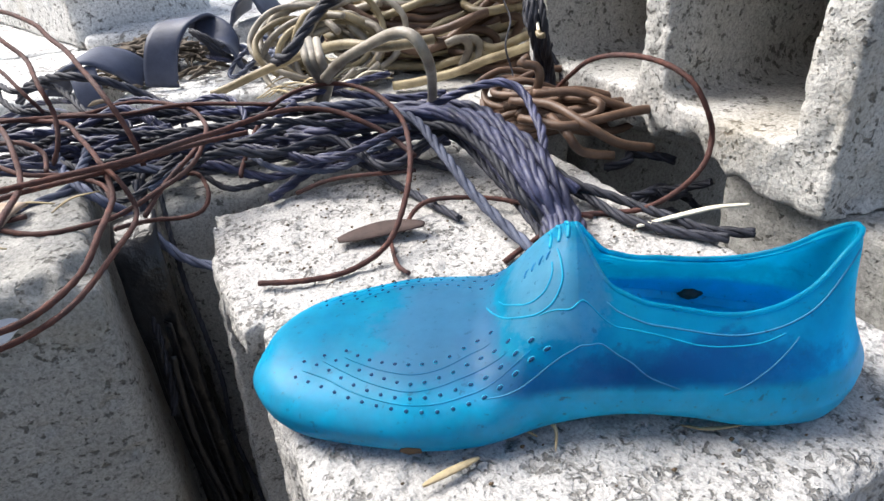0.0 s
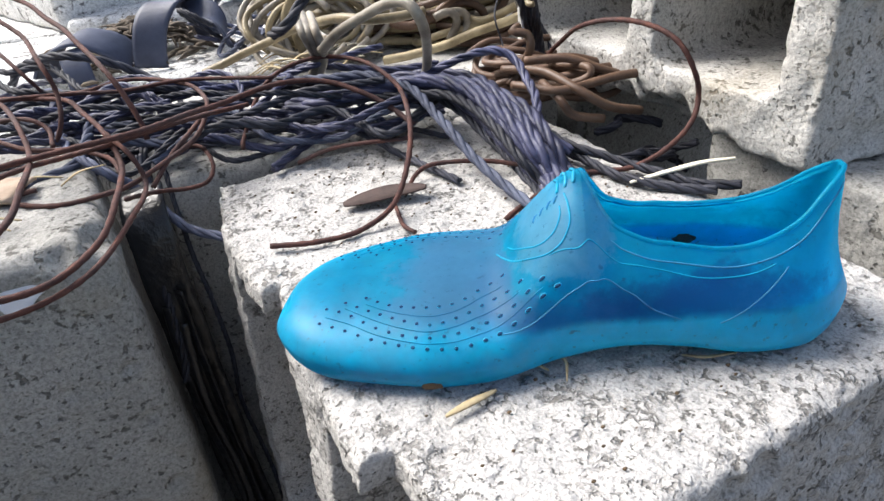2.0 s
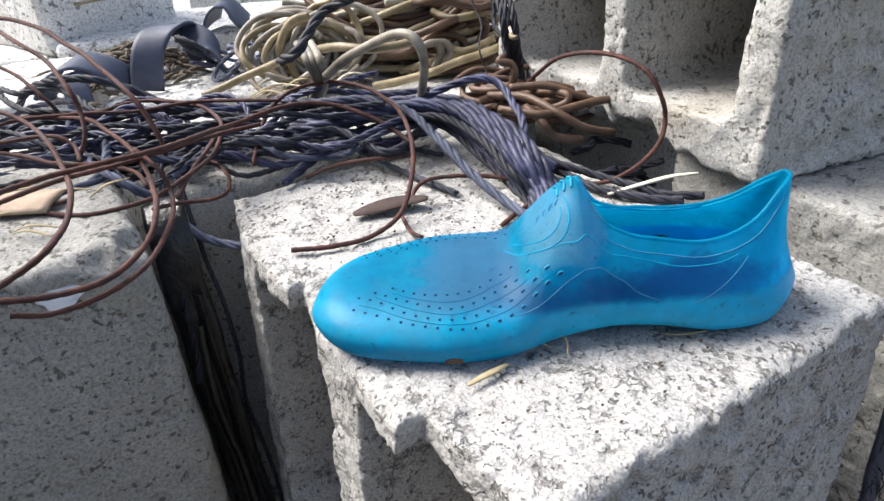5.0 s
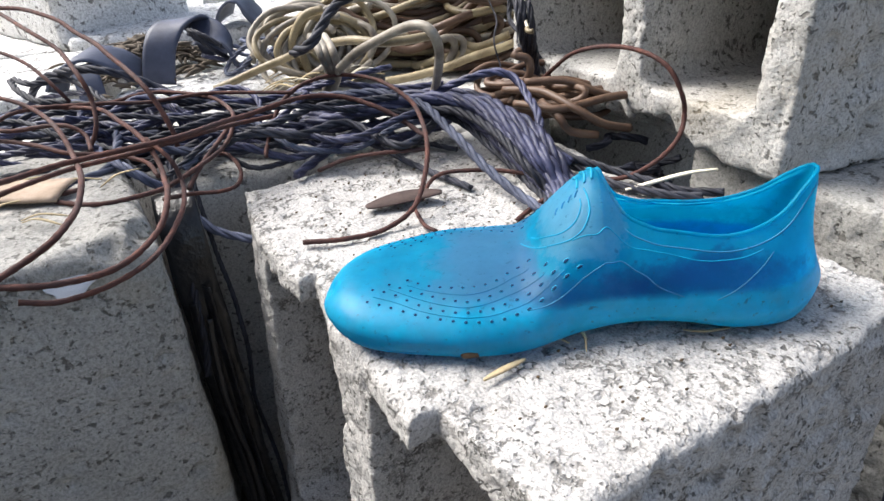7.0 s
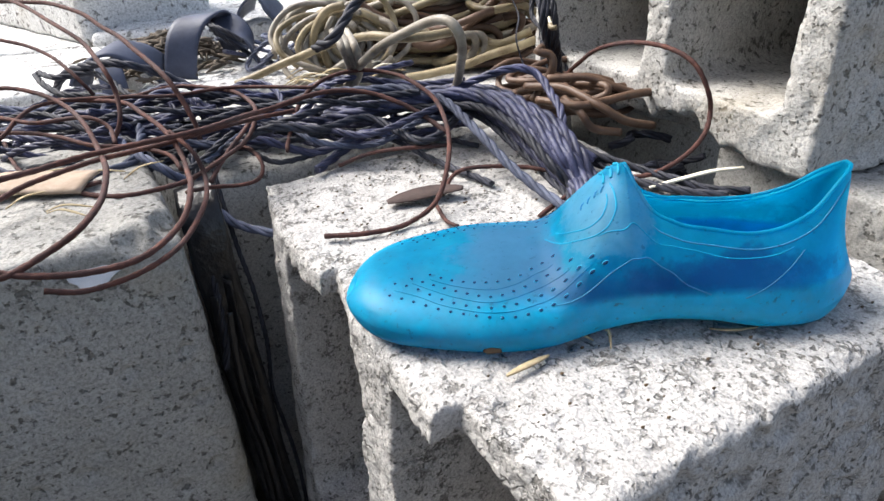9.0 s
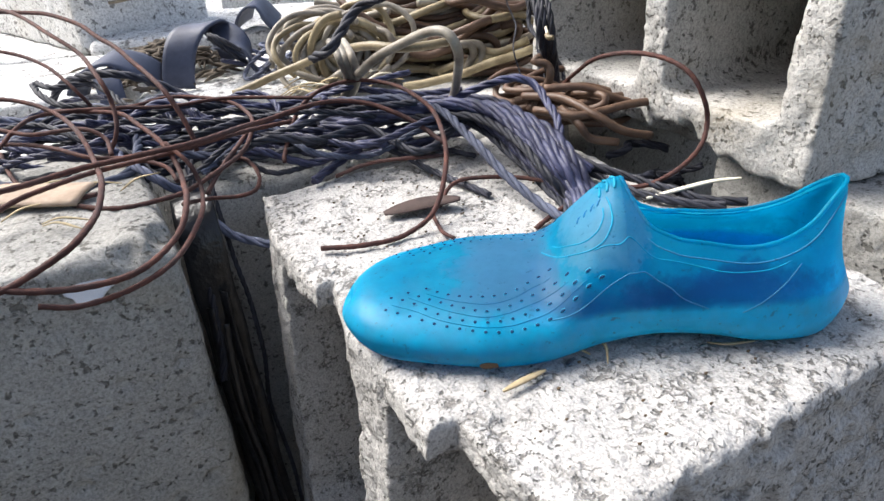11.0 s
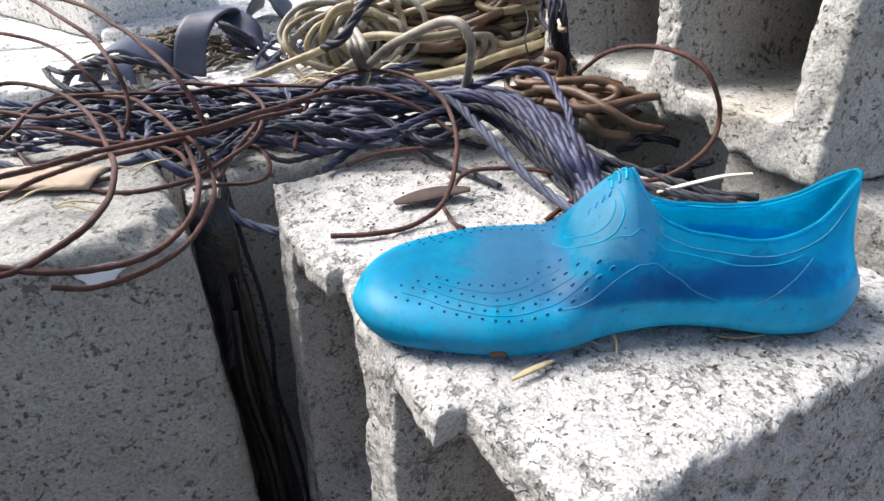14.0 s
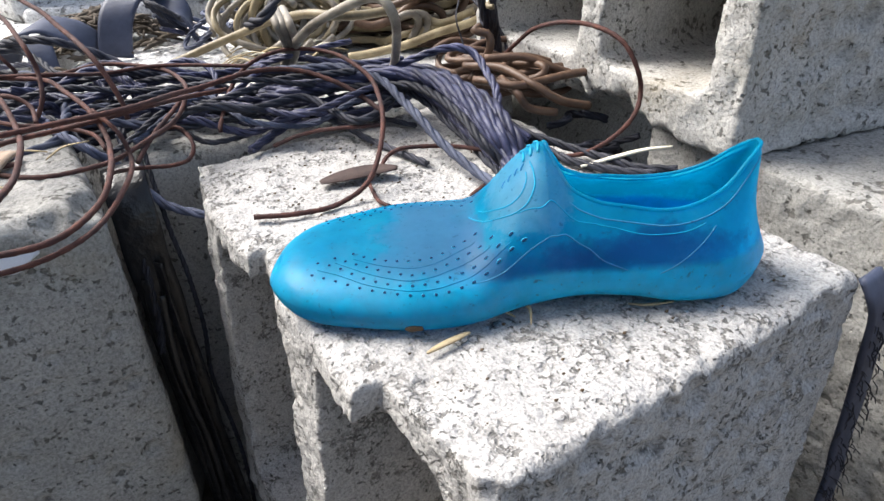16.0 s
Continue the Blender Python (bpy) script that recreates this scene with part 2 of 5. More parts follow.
def ragged_cavities(n, face):
    """Upright ragged hollows in the end of a block, each a run of overlapping chips."""
    out = []
    for _ in range(n):
        y, z = pit_rng.uniform(0.03, 0.18), pit_rng.uniform(0.03, 0.18)
        for _ in range(pit_rng.randint(4, 9)):
            r = pit_rng.uniform(0.0040, 0.0095)
            out.append((face + r * 0.35, y, z, r))
            y += pit_rng.uniform(-0.006, 0.006)
            z -= pit_rng.uniform(0.004, 0.009)
    return out


# the block under the shoe: two cores open to the left, the shell over them broken back in two steps
def shoe_block_shape(p, d):
    x, y, z = p[:, 0], p[:, 1], p[:, 2]
    for x0, x1, z1, r in ((0.073, 0.175, 0.229, 0.034), (0.211, 0.300, 0.228, 0.040)):
        left = box_field(p, (x0, -0.1, 0.035), (x1, 0.205, z1), 0.007)
        right = box_field(p, (x0, -0.1, 0.035), (x1, 0.205, z1), r)
        d = np.maximum(d, -np.where(x < x0 + 0.03, left, np.maximum(left, right)))
    # worn back corner
    d = np.maximum(d, np.where(x < 0.05, (0.013 * (1 - x / 0.05) - y) * 0.95, -1.0))
    # first step in the shell, filling out again towards the web
    d = np.maximum(d, np.where((x > 0.128) & (x < 0.172) & (z > 0.20), 0.0105 * (1 - (x - 0.128) / 0.044) - y, -1.0))
    # second step, up to the near corner
    d = np.maximum(d, np.where((x > 0.250) & (z > 0.15), 0.0125 + 0.004 * (x - 0.25) / 0.066 - y, -1.0))
    return d


block(-0.1245 - 0.0162 * AY.x, 0.3893 - 0.0162 * AY.y, -0.245, TURN, (0.318, 0.231, 0.245), [], 0.0018, CONCRETE_COARSE, 1,
      "pale coarse hollow concrete block carrying a blue shoe", rough=0.62, grain=0.0012, lean=0.06, edge=0.006, shape=shoe_block_shape,
      chips=[(0.252, 0.000, 0.249, 0.007), (0.318, 0.015, 0.247, 0.009), (0.130, -0.001, 0.250, 0.006),
             (0.318, 0.076, 0.250, 0.006), (0.318, 0.186, 0.250, 0.006), (0.318, 0.116, 0.20, 0.005), (0.319, 0.166, 0.17, 0.006), (0.319, 0.066, 0.19, 0.005)]
      + pitted(680, 0, 0.318, [(0, 0), (0.016, 0.229), (0.02, 0.240)], 0.0026, 0.0072)
      + pitted(60, 2, 0.245, [(0.01, 0.31), (0.01, 0.22), (0, 0)], 0.0015, 0.0036))
# the block with open cores that stands on the right-hand block
BB = (0.1990, 0.3105, 0.005)
BBL = 0.262


def slanted_end(p, d):
    """The block's near end, which runs out of square."""
    return np.maximum(d, (p[:, 0] - BBL - 0.20 * p[:, 1]) * 0.98)


END_CHIPS = [(0.0, -0.004, 0.008), (0.0, 0.06, 0.004), (0.075, 0.092, 0.010), (0.083, 0.075, 0.009), (0.07, 0.057, 0.009), (0.085, 0.043, 0.011),
             (0.045, 0.112, 0.007), (0.058, 0.105, 0.008), (0.098, 0.107, 0.008), (0.11, 0.019, 0.010), (0.13, 0.057, 0.008), (0.14, 0.107, 0.009),
             (0.16, 0.005, 0.012), (0.12, 0.087, 0.007), (0.09, 0.022, 0.009)] \
    + [c[1:] for c in pitted(170, 0, 0.262, [(0, 0), (0.01, 0.19), (0.005, 0.19)], 0.002, 0.0070) + ragged_cavities(18, 0.262)]
block(BB[0] - BBL * AX.x, BB[1] - BBL * AX.y, BB[2], TURN, (BBL + 0.045, 0.200, 0.205),
      [(0.026, 0.124, 0.034, 0.172), (0.147, 0.238, 0.034, 0.172)], 0.0026, CONCRETE, 2,
      "grey hollow concrete block standing with open cores", rough=0.6, edge=0.004, cell_r=0.014, grain=0.0004, shape=slanted_end,
      chips=[(0.134, -0.004, -0.002, 0.019), (0.152, 0.0, 0.001, 0.019), (0.169, -0.002, -0.004, 0.021), (0.187, 0.0, -0.008, 0.019),
             (0.112, 0.0, -0.006, 0.017), (0.207, 0.0, -0.008, 0.013)]
      + sorted((BBL + 0.20 * y + r * 0.35, y, z, r) for y, z, r in END_CHIPS)
      + pitted(40, 1, 0.0, [(0.0, 0.26), (0, 0), (0.0, 0.19)], 0.0015, 0.0034))
# the block it stands on
RB = Vector((0.247, 0.210, 0)) + AX * 0.05 + AY * 0.013
block(RB.x - 0.235 * AX.x, RB.y - 0.235 * AX.y, -0.241, TURN, (0.235, 0.200, 0.245), [], 0.0030, CONCRETE_OLD, 3,
      "grey concrete block under the standing block", rough=0.8)
# block added to back the hollow, so that it looks dark
block(BB[0] - 0.400 * AX.x + 0.015 * AY.x, BB[1] - 0.400 * AX.y + 0.015 * AY.y, -0.245, TURN, (0.200, 0.180, 0.250), [], 0.005, CONCRETE_OLD, 14,
      "grey concrete block added to keep the hollow behind the standing block dark", rough=0.8)
# left block with its flat side to the camera
LB = Vector((-0.155, 0.294, 0)) - AY * 0.39
block(LB.x, LB.y, -0.222, 25.7, (0.390, 0.190, 0.245), [], 0.003, CONCRETE_OLD, 4,
      "grey concrete block with a chipped top edge", rough=0.6, edge=0.009,
      chips=[(0.385, -0.004, 0.250, 0.020), (0.355, -0.006, 0.252, 0.018), (0.392, 0.012, 0.250, 0.016),
             (0.372, -0.006, 0.248, 0.018), (0.335, -0.004, 0.25, 0.010), (0.392, 0.0, 0.15, 0.007), (0.392, 0.0, 0.09, 0.006)]
      + pitted(150, 1, 0.0, [(0.12, 0.39), (0, 0), (0.0, 0.23)], 0.0018, 0.0062)
      + pitted(26, 1, 0.0, [(0.12, 0.39), (0, 0), (0.0, 0.21)], 0.0045, 0.0085)
      + pitted(30, 2, 0.245, [(0.1, 0.39), (0.0, 0.18), (0, 0)], 0.002, 0.005))
# the block in the gap behind the first
block(-0.172, 0.402, -0.245, 18.0, (0.300, 0.190, 0.245), [], 0.004, CONCRETE, 5,
      "grey concrete block half hidden under ropes", rough=0.8, edge=0.012)
# blocks under the coil and the straps
block(-0.30, 0.645, -0.245, -1.0, (0.390, 0.200, 0.245), [], 0.005, CONCRETE_PALE, 6,
      "pale concrete block under the coiled cable", rough=0.9, edge=0.008)
block(0.12, 0.70, -0.360, 1.0, (0.390, 0.200, 0.245), [], 0.005, CONCRETE_PALE, 7,
      "pale concrete block behind the standing block", rough=0.9, edge=0.008)
block(-0.72, 0.63, -0.245, 6.0, (0.390, 0.200, 0.248), [], 0.005, CONCRETE_PALE, 8,
      "pale weathered concrete block beside loose wire", rough=0.9, edge=0.008)
block(-0.42, 0.865, -0.245, 3.0, (0.390, 0.200, 0.262), [], 0.005, CONCRETE_PALE, 9,
      "pale concrete block behind a black rubber strap", rough=0.9, edge=0.008)
block(-0.62, 0.40, -0.250, 4.0, (0.390, 0.190, 0.245), [], 0.005, CONCRETE_PALE, 10,
      "pale concrete block buried under tangled rope", rough=0.9, edge=0.010)
block(-0.706, 1.156, 0.0, -45.0, (0.390, 0.190, 0.200), [], 0.005, CONCRETE_PALE, 11,
      "grey concrete block standing upright at the back", rough=0.7, edge=0.006)
block(-0.82, 0.87, -0.245, 3.0, (0.390, 0.240, 0.245), [], 0.006, CONCRETE_PALE, 15,
      "pale concrete block carrying an upright block", rough=0.9, edge=0.008)
block(-0.30, 1.10, -0.245, 3.0, (0.390, 0.200, 0.28), [], 0.006, CONCRETE_PALE, 12,
      "pale concrete block lying at the back", rough=0.9, edge=0.008)
block(0.12, 1.02, -0.245, -2.0, (0.390, 0.200, 0.245), [], 0.006, CONCRETE_PALE, 13,
      "pale concrete block lying at the back", rough=0.9, edge=0.008)
block(-0.82, 1.12, -0.245, 2.0, (0.550, 0.260, 0.244), [], 0.007, CONCRETE_PALE, 16,
      "pale concrete block lying at the back", rough=0.9, edge=0.008)
block(-0.42, 1.32, -0.245, 0.0, (0.390, 0.200, 0.300), [], 0.008, CONCRETE_PALE, 17,
      "pale concrete block lying at the back", rough=0.9, edge=0.008)
# lower course that carries the upper blocks
for k, (bx, by, bt) in enumerate([(-0.1245, 0.3893, TURN), (RB.x - 0.39 * AX.x, RB.y - 0.39 * AX.y, TURN), (LB.x, LB.y, 25.7)]):
    block(bx - 0.01, by, GROUND_Z - 0.005, bt, (0.390, 0.200, 0.200), [], 0.008, CONCRETE, 20 + k,
          "grey concrete block of the lower course", rough=0.8, edge=0.008)
for k, (bx, by, bt) in enumerate([(-0.18, 0.42, 10.0), (-0.30, 0.645, 0.0), (-0.72, 0.63, 6.0), (-0.41, 0.865, 8.0),
                                  (-0.62, 0.40, 4.0), (-0.82, 0.90, 3.0), (-0.30, 1.10, 3.0), (0.12, 1.02, -2.0), (-0.70, 1.12, 2.0), (-0.42, 1.32, 0.0)]):
    block(bx, by, GROUND_Z - 0.005, bt, (0.390, 0.200, 0.200), [], 0.010, CONCRETE, 30 + k,
          "grey concrete block of the lower course", rough=0.8, edge=0.008)


# ---- things of rope, cable and wire ----
def smooth_path(points, spacing, wobble=0.0, seed=0):
    """A path of even steps through the points."""
    p = np.array(points, float)
    p = np.vstack([2 * p[0] - p[1], p, 2 * p[-1] - p[-2]])
    out = []
    for i in range(1, len(p) - 2):
        t = np.linspace(0, 1, 24, endpoint=False)[:, None]
        a, b, c, d = p[i - 1:i + 3]
        out.append(0.5 * (2 * b + (c - a) * t + (2 * a - 5 * b + 4 * c - d) * t ** 2 + (3 * b - a - 3 * c + d) * t ** 3))
    out = np.vstack(out + [p[-2][None]])
    s = np.concatenate([[0], np.cumsum(np.linalg.norm(np.diff(out, axis=0), axis=1))])
    n = max(4, int(s[-1] / spacing))
    u = np.linspace(0, s[-1], n)
    q = np.stack([np.interp(u, s, out[:, k]) for k in range(3)], 1)
    if wobble:
        for k in range(3):
            q[:, k] += value_noise(np.stack([u / 0.03 + seed * 7.3, np.full(n, seed * 1.7 + k * 11.0), np.full(n, 0.5)], 1)) * wobble
    return q


def frames_along(q):
    t = np.gradient(q, axis=0)
    t /= np.linalg.norm(t, axis=1)[:, None] + 1e-12
    n = np.zeros_like(q)
    v = np.cross(t[0], (0.3, 0.2, 1.0))
    n[0] = v / np.linalg.norm(v)
    for i in range(1, len(q)):
        v = n[i - 1] - t[i] * (n[i - 1] @ t[i])
        n[i] = v / (np.linalg.norm(v) + 1e-12)
    return t, n, np.cross(t, n)


def tube_data(q, r, sides, verts, faces):
    """Adds a round tube along q, with a radius or one for each step."""
    t, n, b = frames_along(q)
    r = np.broadcast_to(r, (len(q),))
    base = len(verts)
    ang = np.linspace(0, 2 * math.pi, sides, endpoint=False)
    for i in range(len(q)):
        ring = q[i] + r[i] * (np.cos(ang)[:, None] * n[i] + np.sin(ang)[:, None] * b[i])
        verts.extend(ring)
    for i in range(len(q) - 1):
        for k in range(sides):
            k2 = (k + 1) % sides
            a = base + i * sides
            faces.append((a + k, a + k2, a + sides + k2, a + sides + k))
    faces.append(tuple(base + k for k in range(sides))[::-1])
    faces.append(tuple(base + (len(q) - 1) * sides + k for k in range(sides)))


def tube_mesh(name, q, r, sides, material):
    verts, faces = [], []
    tube_data(q, r, sides, verts, faces)
    return mesh_of(name, verts, faces, material)


def rope_mesh(name, q, r, material, pitch=7.5):
    """Three laid strands round the path q."""
    t, n, b = frames_along(q)
    s = np.concatenate([[0], np.cumsum(np.linalg.norm(np.diff(q, axis=0), axis=1))])
    verts, faces = [], []
    for k in range(3):
        a = s / (r * pitch) * 2 * math.pi / 1.6 + k * 2 * math.pi / 3
        strand = q + 0.50 * r * (np.cos(a)[:, None] * n + np.sin(a)[:, None] * b)
        tube_data(strand, r * 0.56, 7, verts, faces)
    return mesh_of(name, verts, faces, material)


def fibre_material(name, dark, light, rough, scale, sheen=0.0):
    m, nt, bsdf, out = node_material(name)
    v = tex_coord(nt)
    info = nt.nodes.new("ShaderNodeObjectInfo")
    tone = ramp(nt, noise_tex(nt, v, scale, 5, 0.65), [(0.28, dark), (0.72, light)])
    shift = ramp(nt, info.outputs["Random"], [(0.0, grey(0.72)), (1.0, grey(1.25))])
    nt.links.new(mixed(nt, tone, shift, 1.0, 'MULTIPLY'), bsdf.inputs["Base Color"])
    bsdf.inputs["Roughness"].default_value = rough
    bsdf.inputs["Specular IOR Level"].default_value = 0.35
    bump(nt, bsdf, noise_tex(nt, v, scale * 9, 4, 0.7), 0.6, 0.0006)
    return m


NAVY = fibre_material("navy_rope", (0.008, 0.010, 0.026), (0.085, 0.090, 0.165), 0.42, 70)
BLUE_GREY = fibre_material("faded_blue_rope", (0.035, 0.042, 0.075), (0.14, 0.16, 0.235), 0.65, 70)
BLACK_ROPE = fibre_material("black_rope", (0.008, 0.009, 0.013), (0.045, 0.048, 0.068), 0.6, 60)
ROPES = (NAVY, BLUE_GREY, BLACK_ROPE)
ROPE_LABELS = ("dark navy three-strand rope in a tangled heap", "faded blue-grey twisted rope lying over concrete",
               "black twisted rope trailing from the heap")
CABLE_GREY = fibre_material("grey_cable", (0.11, 0.09, 0.07), (0.42, 0.385, 0.32), 0.4, 38)
CABLE_YELLOW = fibre_material("yellowed_cable", (0.11, 0.08, 0.04), (0.40, 0.335, 0.21), 0.4, 38)
CABLE_BROWN = fibre_material("brown_cable", (0.05, 0.028, 0.02), (0.17, 0.105, 0.07), 0.45, 45)
CABLES = (CABLE_GREY, CABLE_YELLOW, CABLE_BROWN)
CABLE_LABELS = ("weathered grey plastic cable from the coil", "yellowed plastic cable from the coil", "brown sun-baked cable from the coil")


def rust():
    m, nt, bsdf, out = node_material("rusty_wire")
    v = tex_coord(nt)
    col = ramp(nt, noise_tex(nt, v, 120, 6, 0.7), [(0.25, (0.026, 0.012, 0.011)), (0.5, (0.072, 0.027, 0.022)), (0.75, (0.15, 0.055, 0.036))])
    dust = ramp(nt, noise_tex(nt, v, 25, 3), [(0.45, grey(0.0)), (0.75, grey(0.6))])
    nt.links.new(mixed(nt, col, (0.070, 0.050, 0.050), dust), bsdf.inputs["Base Color"])
    bsdf.inputs["Roughness"].default_value = 0.8
    bsdf.inputs["Metallic"].default_value = 0.15
    bump(nt, bsdf, noise_tex(nt, v, 900, 4, 0.7), 0.8, 0.0005)
    return m


RUST = rust()
made = [0]


def wire(points, r):
    made[0] += 1
    q = smooth_path(points, 0.0022, 0.0011, made[0])
    r = r * 0.74
    steps = np.arange(len(q))
    me = tube_mesh("rusty_wire", q, r * (1 + 0.08 * np.sin(steps * 1.9)), 8, RUST)
    return thing("rusty_wire", Matrix(), "thin reddish-brown rusty wire in loose springy loops", "wire", "tangle of rusty wire", me)


def rope(points, r, tone):
    made[0] += 1
    q = smooth_path(points, 0.0014, 0.0022, made[0])
    r = r * 0.76
    return thing("rope", Matrix(), ROPE_LABELS[tone], "rope", "heap of ropes", rope_mesh("rope", q, r, ROPES[tone]))


def cable(points, r, tone):
    made[0] += 1
    q = smooth_path(points, 0.003, 0.0012, made[0])
    return thing("cable", Matrix(), CABLE_LABELS[tone], "cable", "coil of old cable", tube_mesh("cable", q, r * (0.88 if max(p[1] for p in points) > 0.56 else 0.72), 10, CABLES[tone]))


# rusty wire: the loop in front
wire([(-0.081, 0.301, 0.003), (-0.057, 0.300, 0.003), (-0.034, 0.308, 0.004), (-0.015, 0.323, 0.012), (-0.005, 0.362, 0.030), (-0.009, 0.412, 0.040), (-0.027, 0.455, 0.045), (-0.057, 0.483, 0.046), (-0.082, 0.478, 0.045), (-0.099, 0.463, 0.040), (-0.109, 0.448, 0.030), (-0.113, 0.415, 0.018), (-0.113, 0.408, 0.014)], 0.0021)
wire([(-0.017, 0.331, 0.003), (-0.013, 0.309, 0.003), (-0.007, 0.300, 0.003)], 0.0016)
wire([(-0.011, 0.345, 0.003), (-0.004, 0.364, 0.005), (0.008, 0.368, 0.008), (0.033, 0.365, 0.008), (0.057, 0.355, 0.008), (0.076, 0.347, 0.006), (0.092, 0.340, 0.004)], 0.0019)
wire([(-0.079, 0.399, 0.004), (-0.059, 0.401, 0.010), (-0.035, 0.398, 0.014), (-0.004, 0.402, 0.012)], 0.0019)
# the loop beside the standing block
wire([(0.097, 0.483, 0.030), (0.104, 0.469, 0.043), (0.111, 0.443, 0.059), (0.122, 0.407, 0.071), (0.135, 0.381, 0.073), (0.146, 0.363, 0.067), (0.154, 0.356, 0.052), (0.158, 0.357, 0.037), (0.151, 0.348, 0.026), (0.135, 0.340, 0.014), (0.120, 0.340, 0.006), (0.105, 0.345, 0.003), (0.083, 0.344, 0.003), (0.053, 0.316, 0.004), (0.041, 0.304, 0.003)], 0.0021)
# long strands over the left block
wire([(-0.254, 0.294, 0.050), (-0.243, 0.305, 0.050), (-0.210, 0.334, 0.050), (-0.168, 0.351, 0.050), (-0.126, 0.391, 0.048), (-0.105, 0.417, 0.047), (-0.080, 0.438, 0.045), (-0.056, 0.439, 0.042), (-0.036, 0.428, 0.038), (-0.020, 0.420, 0.030), (-0.003, 0.405, 0.020)], 0.0024)
wire([(-0.260, 0.294, 0.035), (-0.252, 0.313, 0.036), (-0.241, 0.330, 0.038), (-0.219, 0.348, 0.040), (-0.196, 0.358, 0.041), (-0.172, 0.360, 0.044), (-0.138, 0.390, 0.043), (-0.106, 0.418, 0.040)], 0.0021)
wire([(-0.330, 0.437, 0.060), (-0.309, 0.448, 0.062), (-0.282, 0.438, 0.060), (-0.257, 0.421, 0.055), (-0.228, 0.382, 0.052), (-0.210, 0.350, 0.045), (-0.182, 0.290, 0.056), (-0.175, 0.262, 0.053), (-0.172, 0.232, 0.054), (-0.186, 0.225, 0.047), (-0.200, 0.215, 0.043), (-0.216, 0.210, 0.043)], 0.0021)
wire([(-0.279, 0.449, 0.050), (-0.231, 0.437, 0.050), (-0.201, 0.404, 0.050), (-0.175, 0.369, 0.045), (-0.161, 0.344, 0.036), (-0.143, 0.290, 0.043), (-0.142, 0.262, 0.038), (-0.152, 0.236, 0.036), (-0.171, 0.226, 0.035), (-0.189, 0.218, 0.040), (-0.212, 0.215, 0.048)], 0.0021)
wire([(-0.172, 0.363, 0.050), (-0.158, 0.351, 0.040), (-0.152, 0.343, 0.025), (-0.137, 0.285, 0.035), (-0.139, 0.250, 0.034), (-0.155, 0.232, 0.030), (-0.174, 0.222, 0.029), (-0.188, 0.216, 0.034)], 0.0018)
wire([(-0.274, 0.367, 0.030), (-0.248, 0.353, 0.028), (-0.224, 0.339, 0.025), (-0.196, 0.333, 0.024), (-0.175, 0.340, 0.024), (-0.161, 0.351, 0.024), (-0.143, 0.368, 0.030), (-0.133, 0.394, 0.034), (-0.132, 0.420, 0.040), (-0.141, 0.444, 0.042), (-0.157, 0.466, 0.043), (-0.187, 0.488, 0.042), (-0.210, 0.491, 0.042), (-0.232, 0.481, 0.040), (-0.261, 0.497, 0.035)], 0.002)
wire([(-0.152, 0.407, 0.020), (-0.138, 0.405, 0.020), (-0.127, 0.385, 0.016), (-0.127, 0.370, 0.012), (-0.137, 0.367, 0.010), (-0.153, 0.362, 0.012), (-0.163, 0.338, 0.020)], 0.0018)
wire([(-0.151, 0.352, 0.020), (-0.144, 0.372, 0.030), (-0.138, 0.398, 0.034), (-0.135, 0.421, 0.036)], 0.002)
wire([(-0.388, 0.583, 0.100), (-0.362, 0.585, 0.100), (-0.327, 0.570, 0.100), (-0.287, 0.538, 0.098), (-0.249, 0.498, 0.090), (-0.212, 0.453, 0.080), (-0.186, 0.419, 0.070), (-0.175, 0.409, 0.055), (-0.169, 0.403, 0.040), (-0.168, 0.401, 0.030)], 0.0023)
wire([(-0.416, 0.653, 0.100), (-0.330, 0.556, 0.100), (-0.274, 0.483, 0.095), (-0.247, 0.458, 0.085), (-0.225, 0.425, 0.075), (-0.220, 0.420, 0.060), (-0.218, 0.409, 0.045), (-0.226, 0.406, 0.030)], 0.0021)
wire([(-0.368, 0.546, 0.080), (-0.340, 0.526, 0.080), (-0.308, 0.509, 0.075), (-0.275, 0.481, 0.065), (-0.263, 0.473, 0.055), (-0.259, 0.474, 0.045)], 0.0019)
wire([(-0.317, 0.426, 0.050), (-0.298, 0.417, 0.050), (-0.269, 0.401, 0.050), (-0.247, 0.402, 0.050), (-0.230, 0.398, 0.050), (-0.219, 0.394, 0.045), (-0.212, 0.379, 0.040)], 0.0019)
wire([(-0.293, 0.379, 0.040), (-0.287, 0.398, 0.045), (-0.283, 0.410, 0.050), (-0.278, 0.431, 0.052), (-0.259, 0.441, 0.052), (-0.234, 0.445, 0.050), (-0.187, 0.456, 0.046), (-0.153, 0.467, 0.045), (-0.102, 0.458, 0.044), (-0.094, 0.458, 0.044)], 0.0019)
wire([(-0.306, 0.425, 0.030), (-0.289, 0.397, 0.028), (-0.273, 0.376, 0.026), (-0.254, 0.358, 0.026), (-0.230, 0.347, 0.026), (-0.215, 0.351, 0.026)], 0.0019)
wire([(-0.310, 0.419, 0.040), (-0.278, 0.407, 0.042), (-0.249, 0.391, 0.042), (-0.223, 0.377, 0.040), (-0.201, 0.379, 0.036), (-0.178, 0.370, 0.032), (-0.168, 0.355, 0.028)], 0.0019)
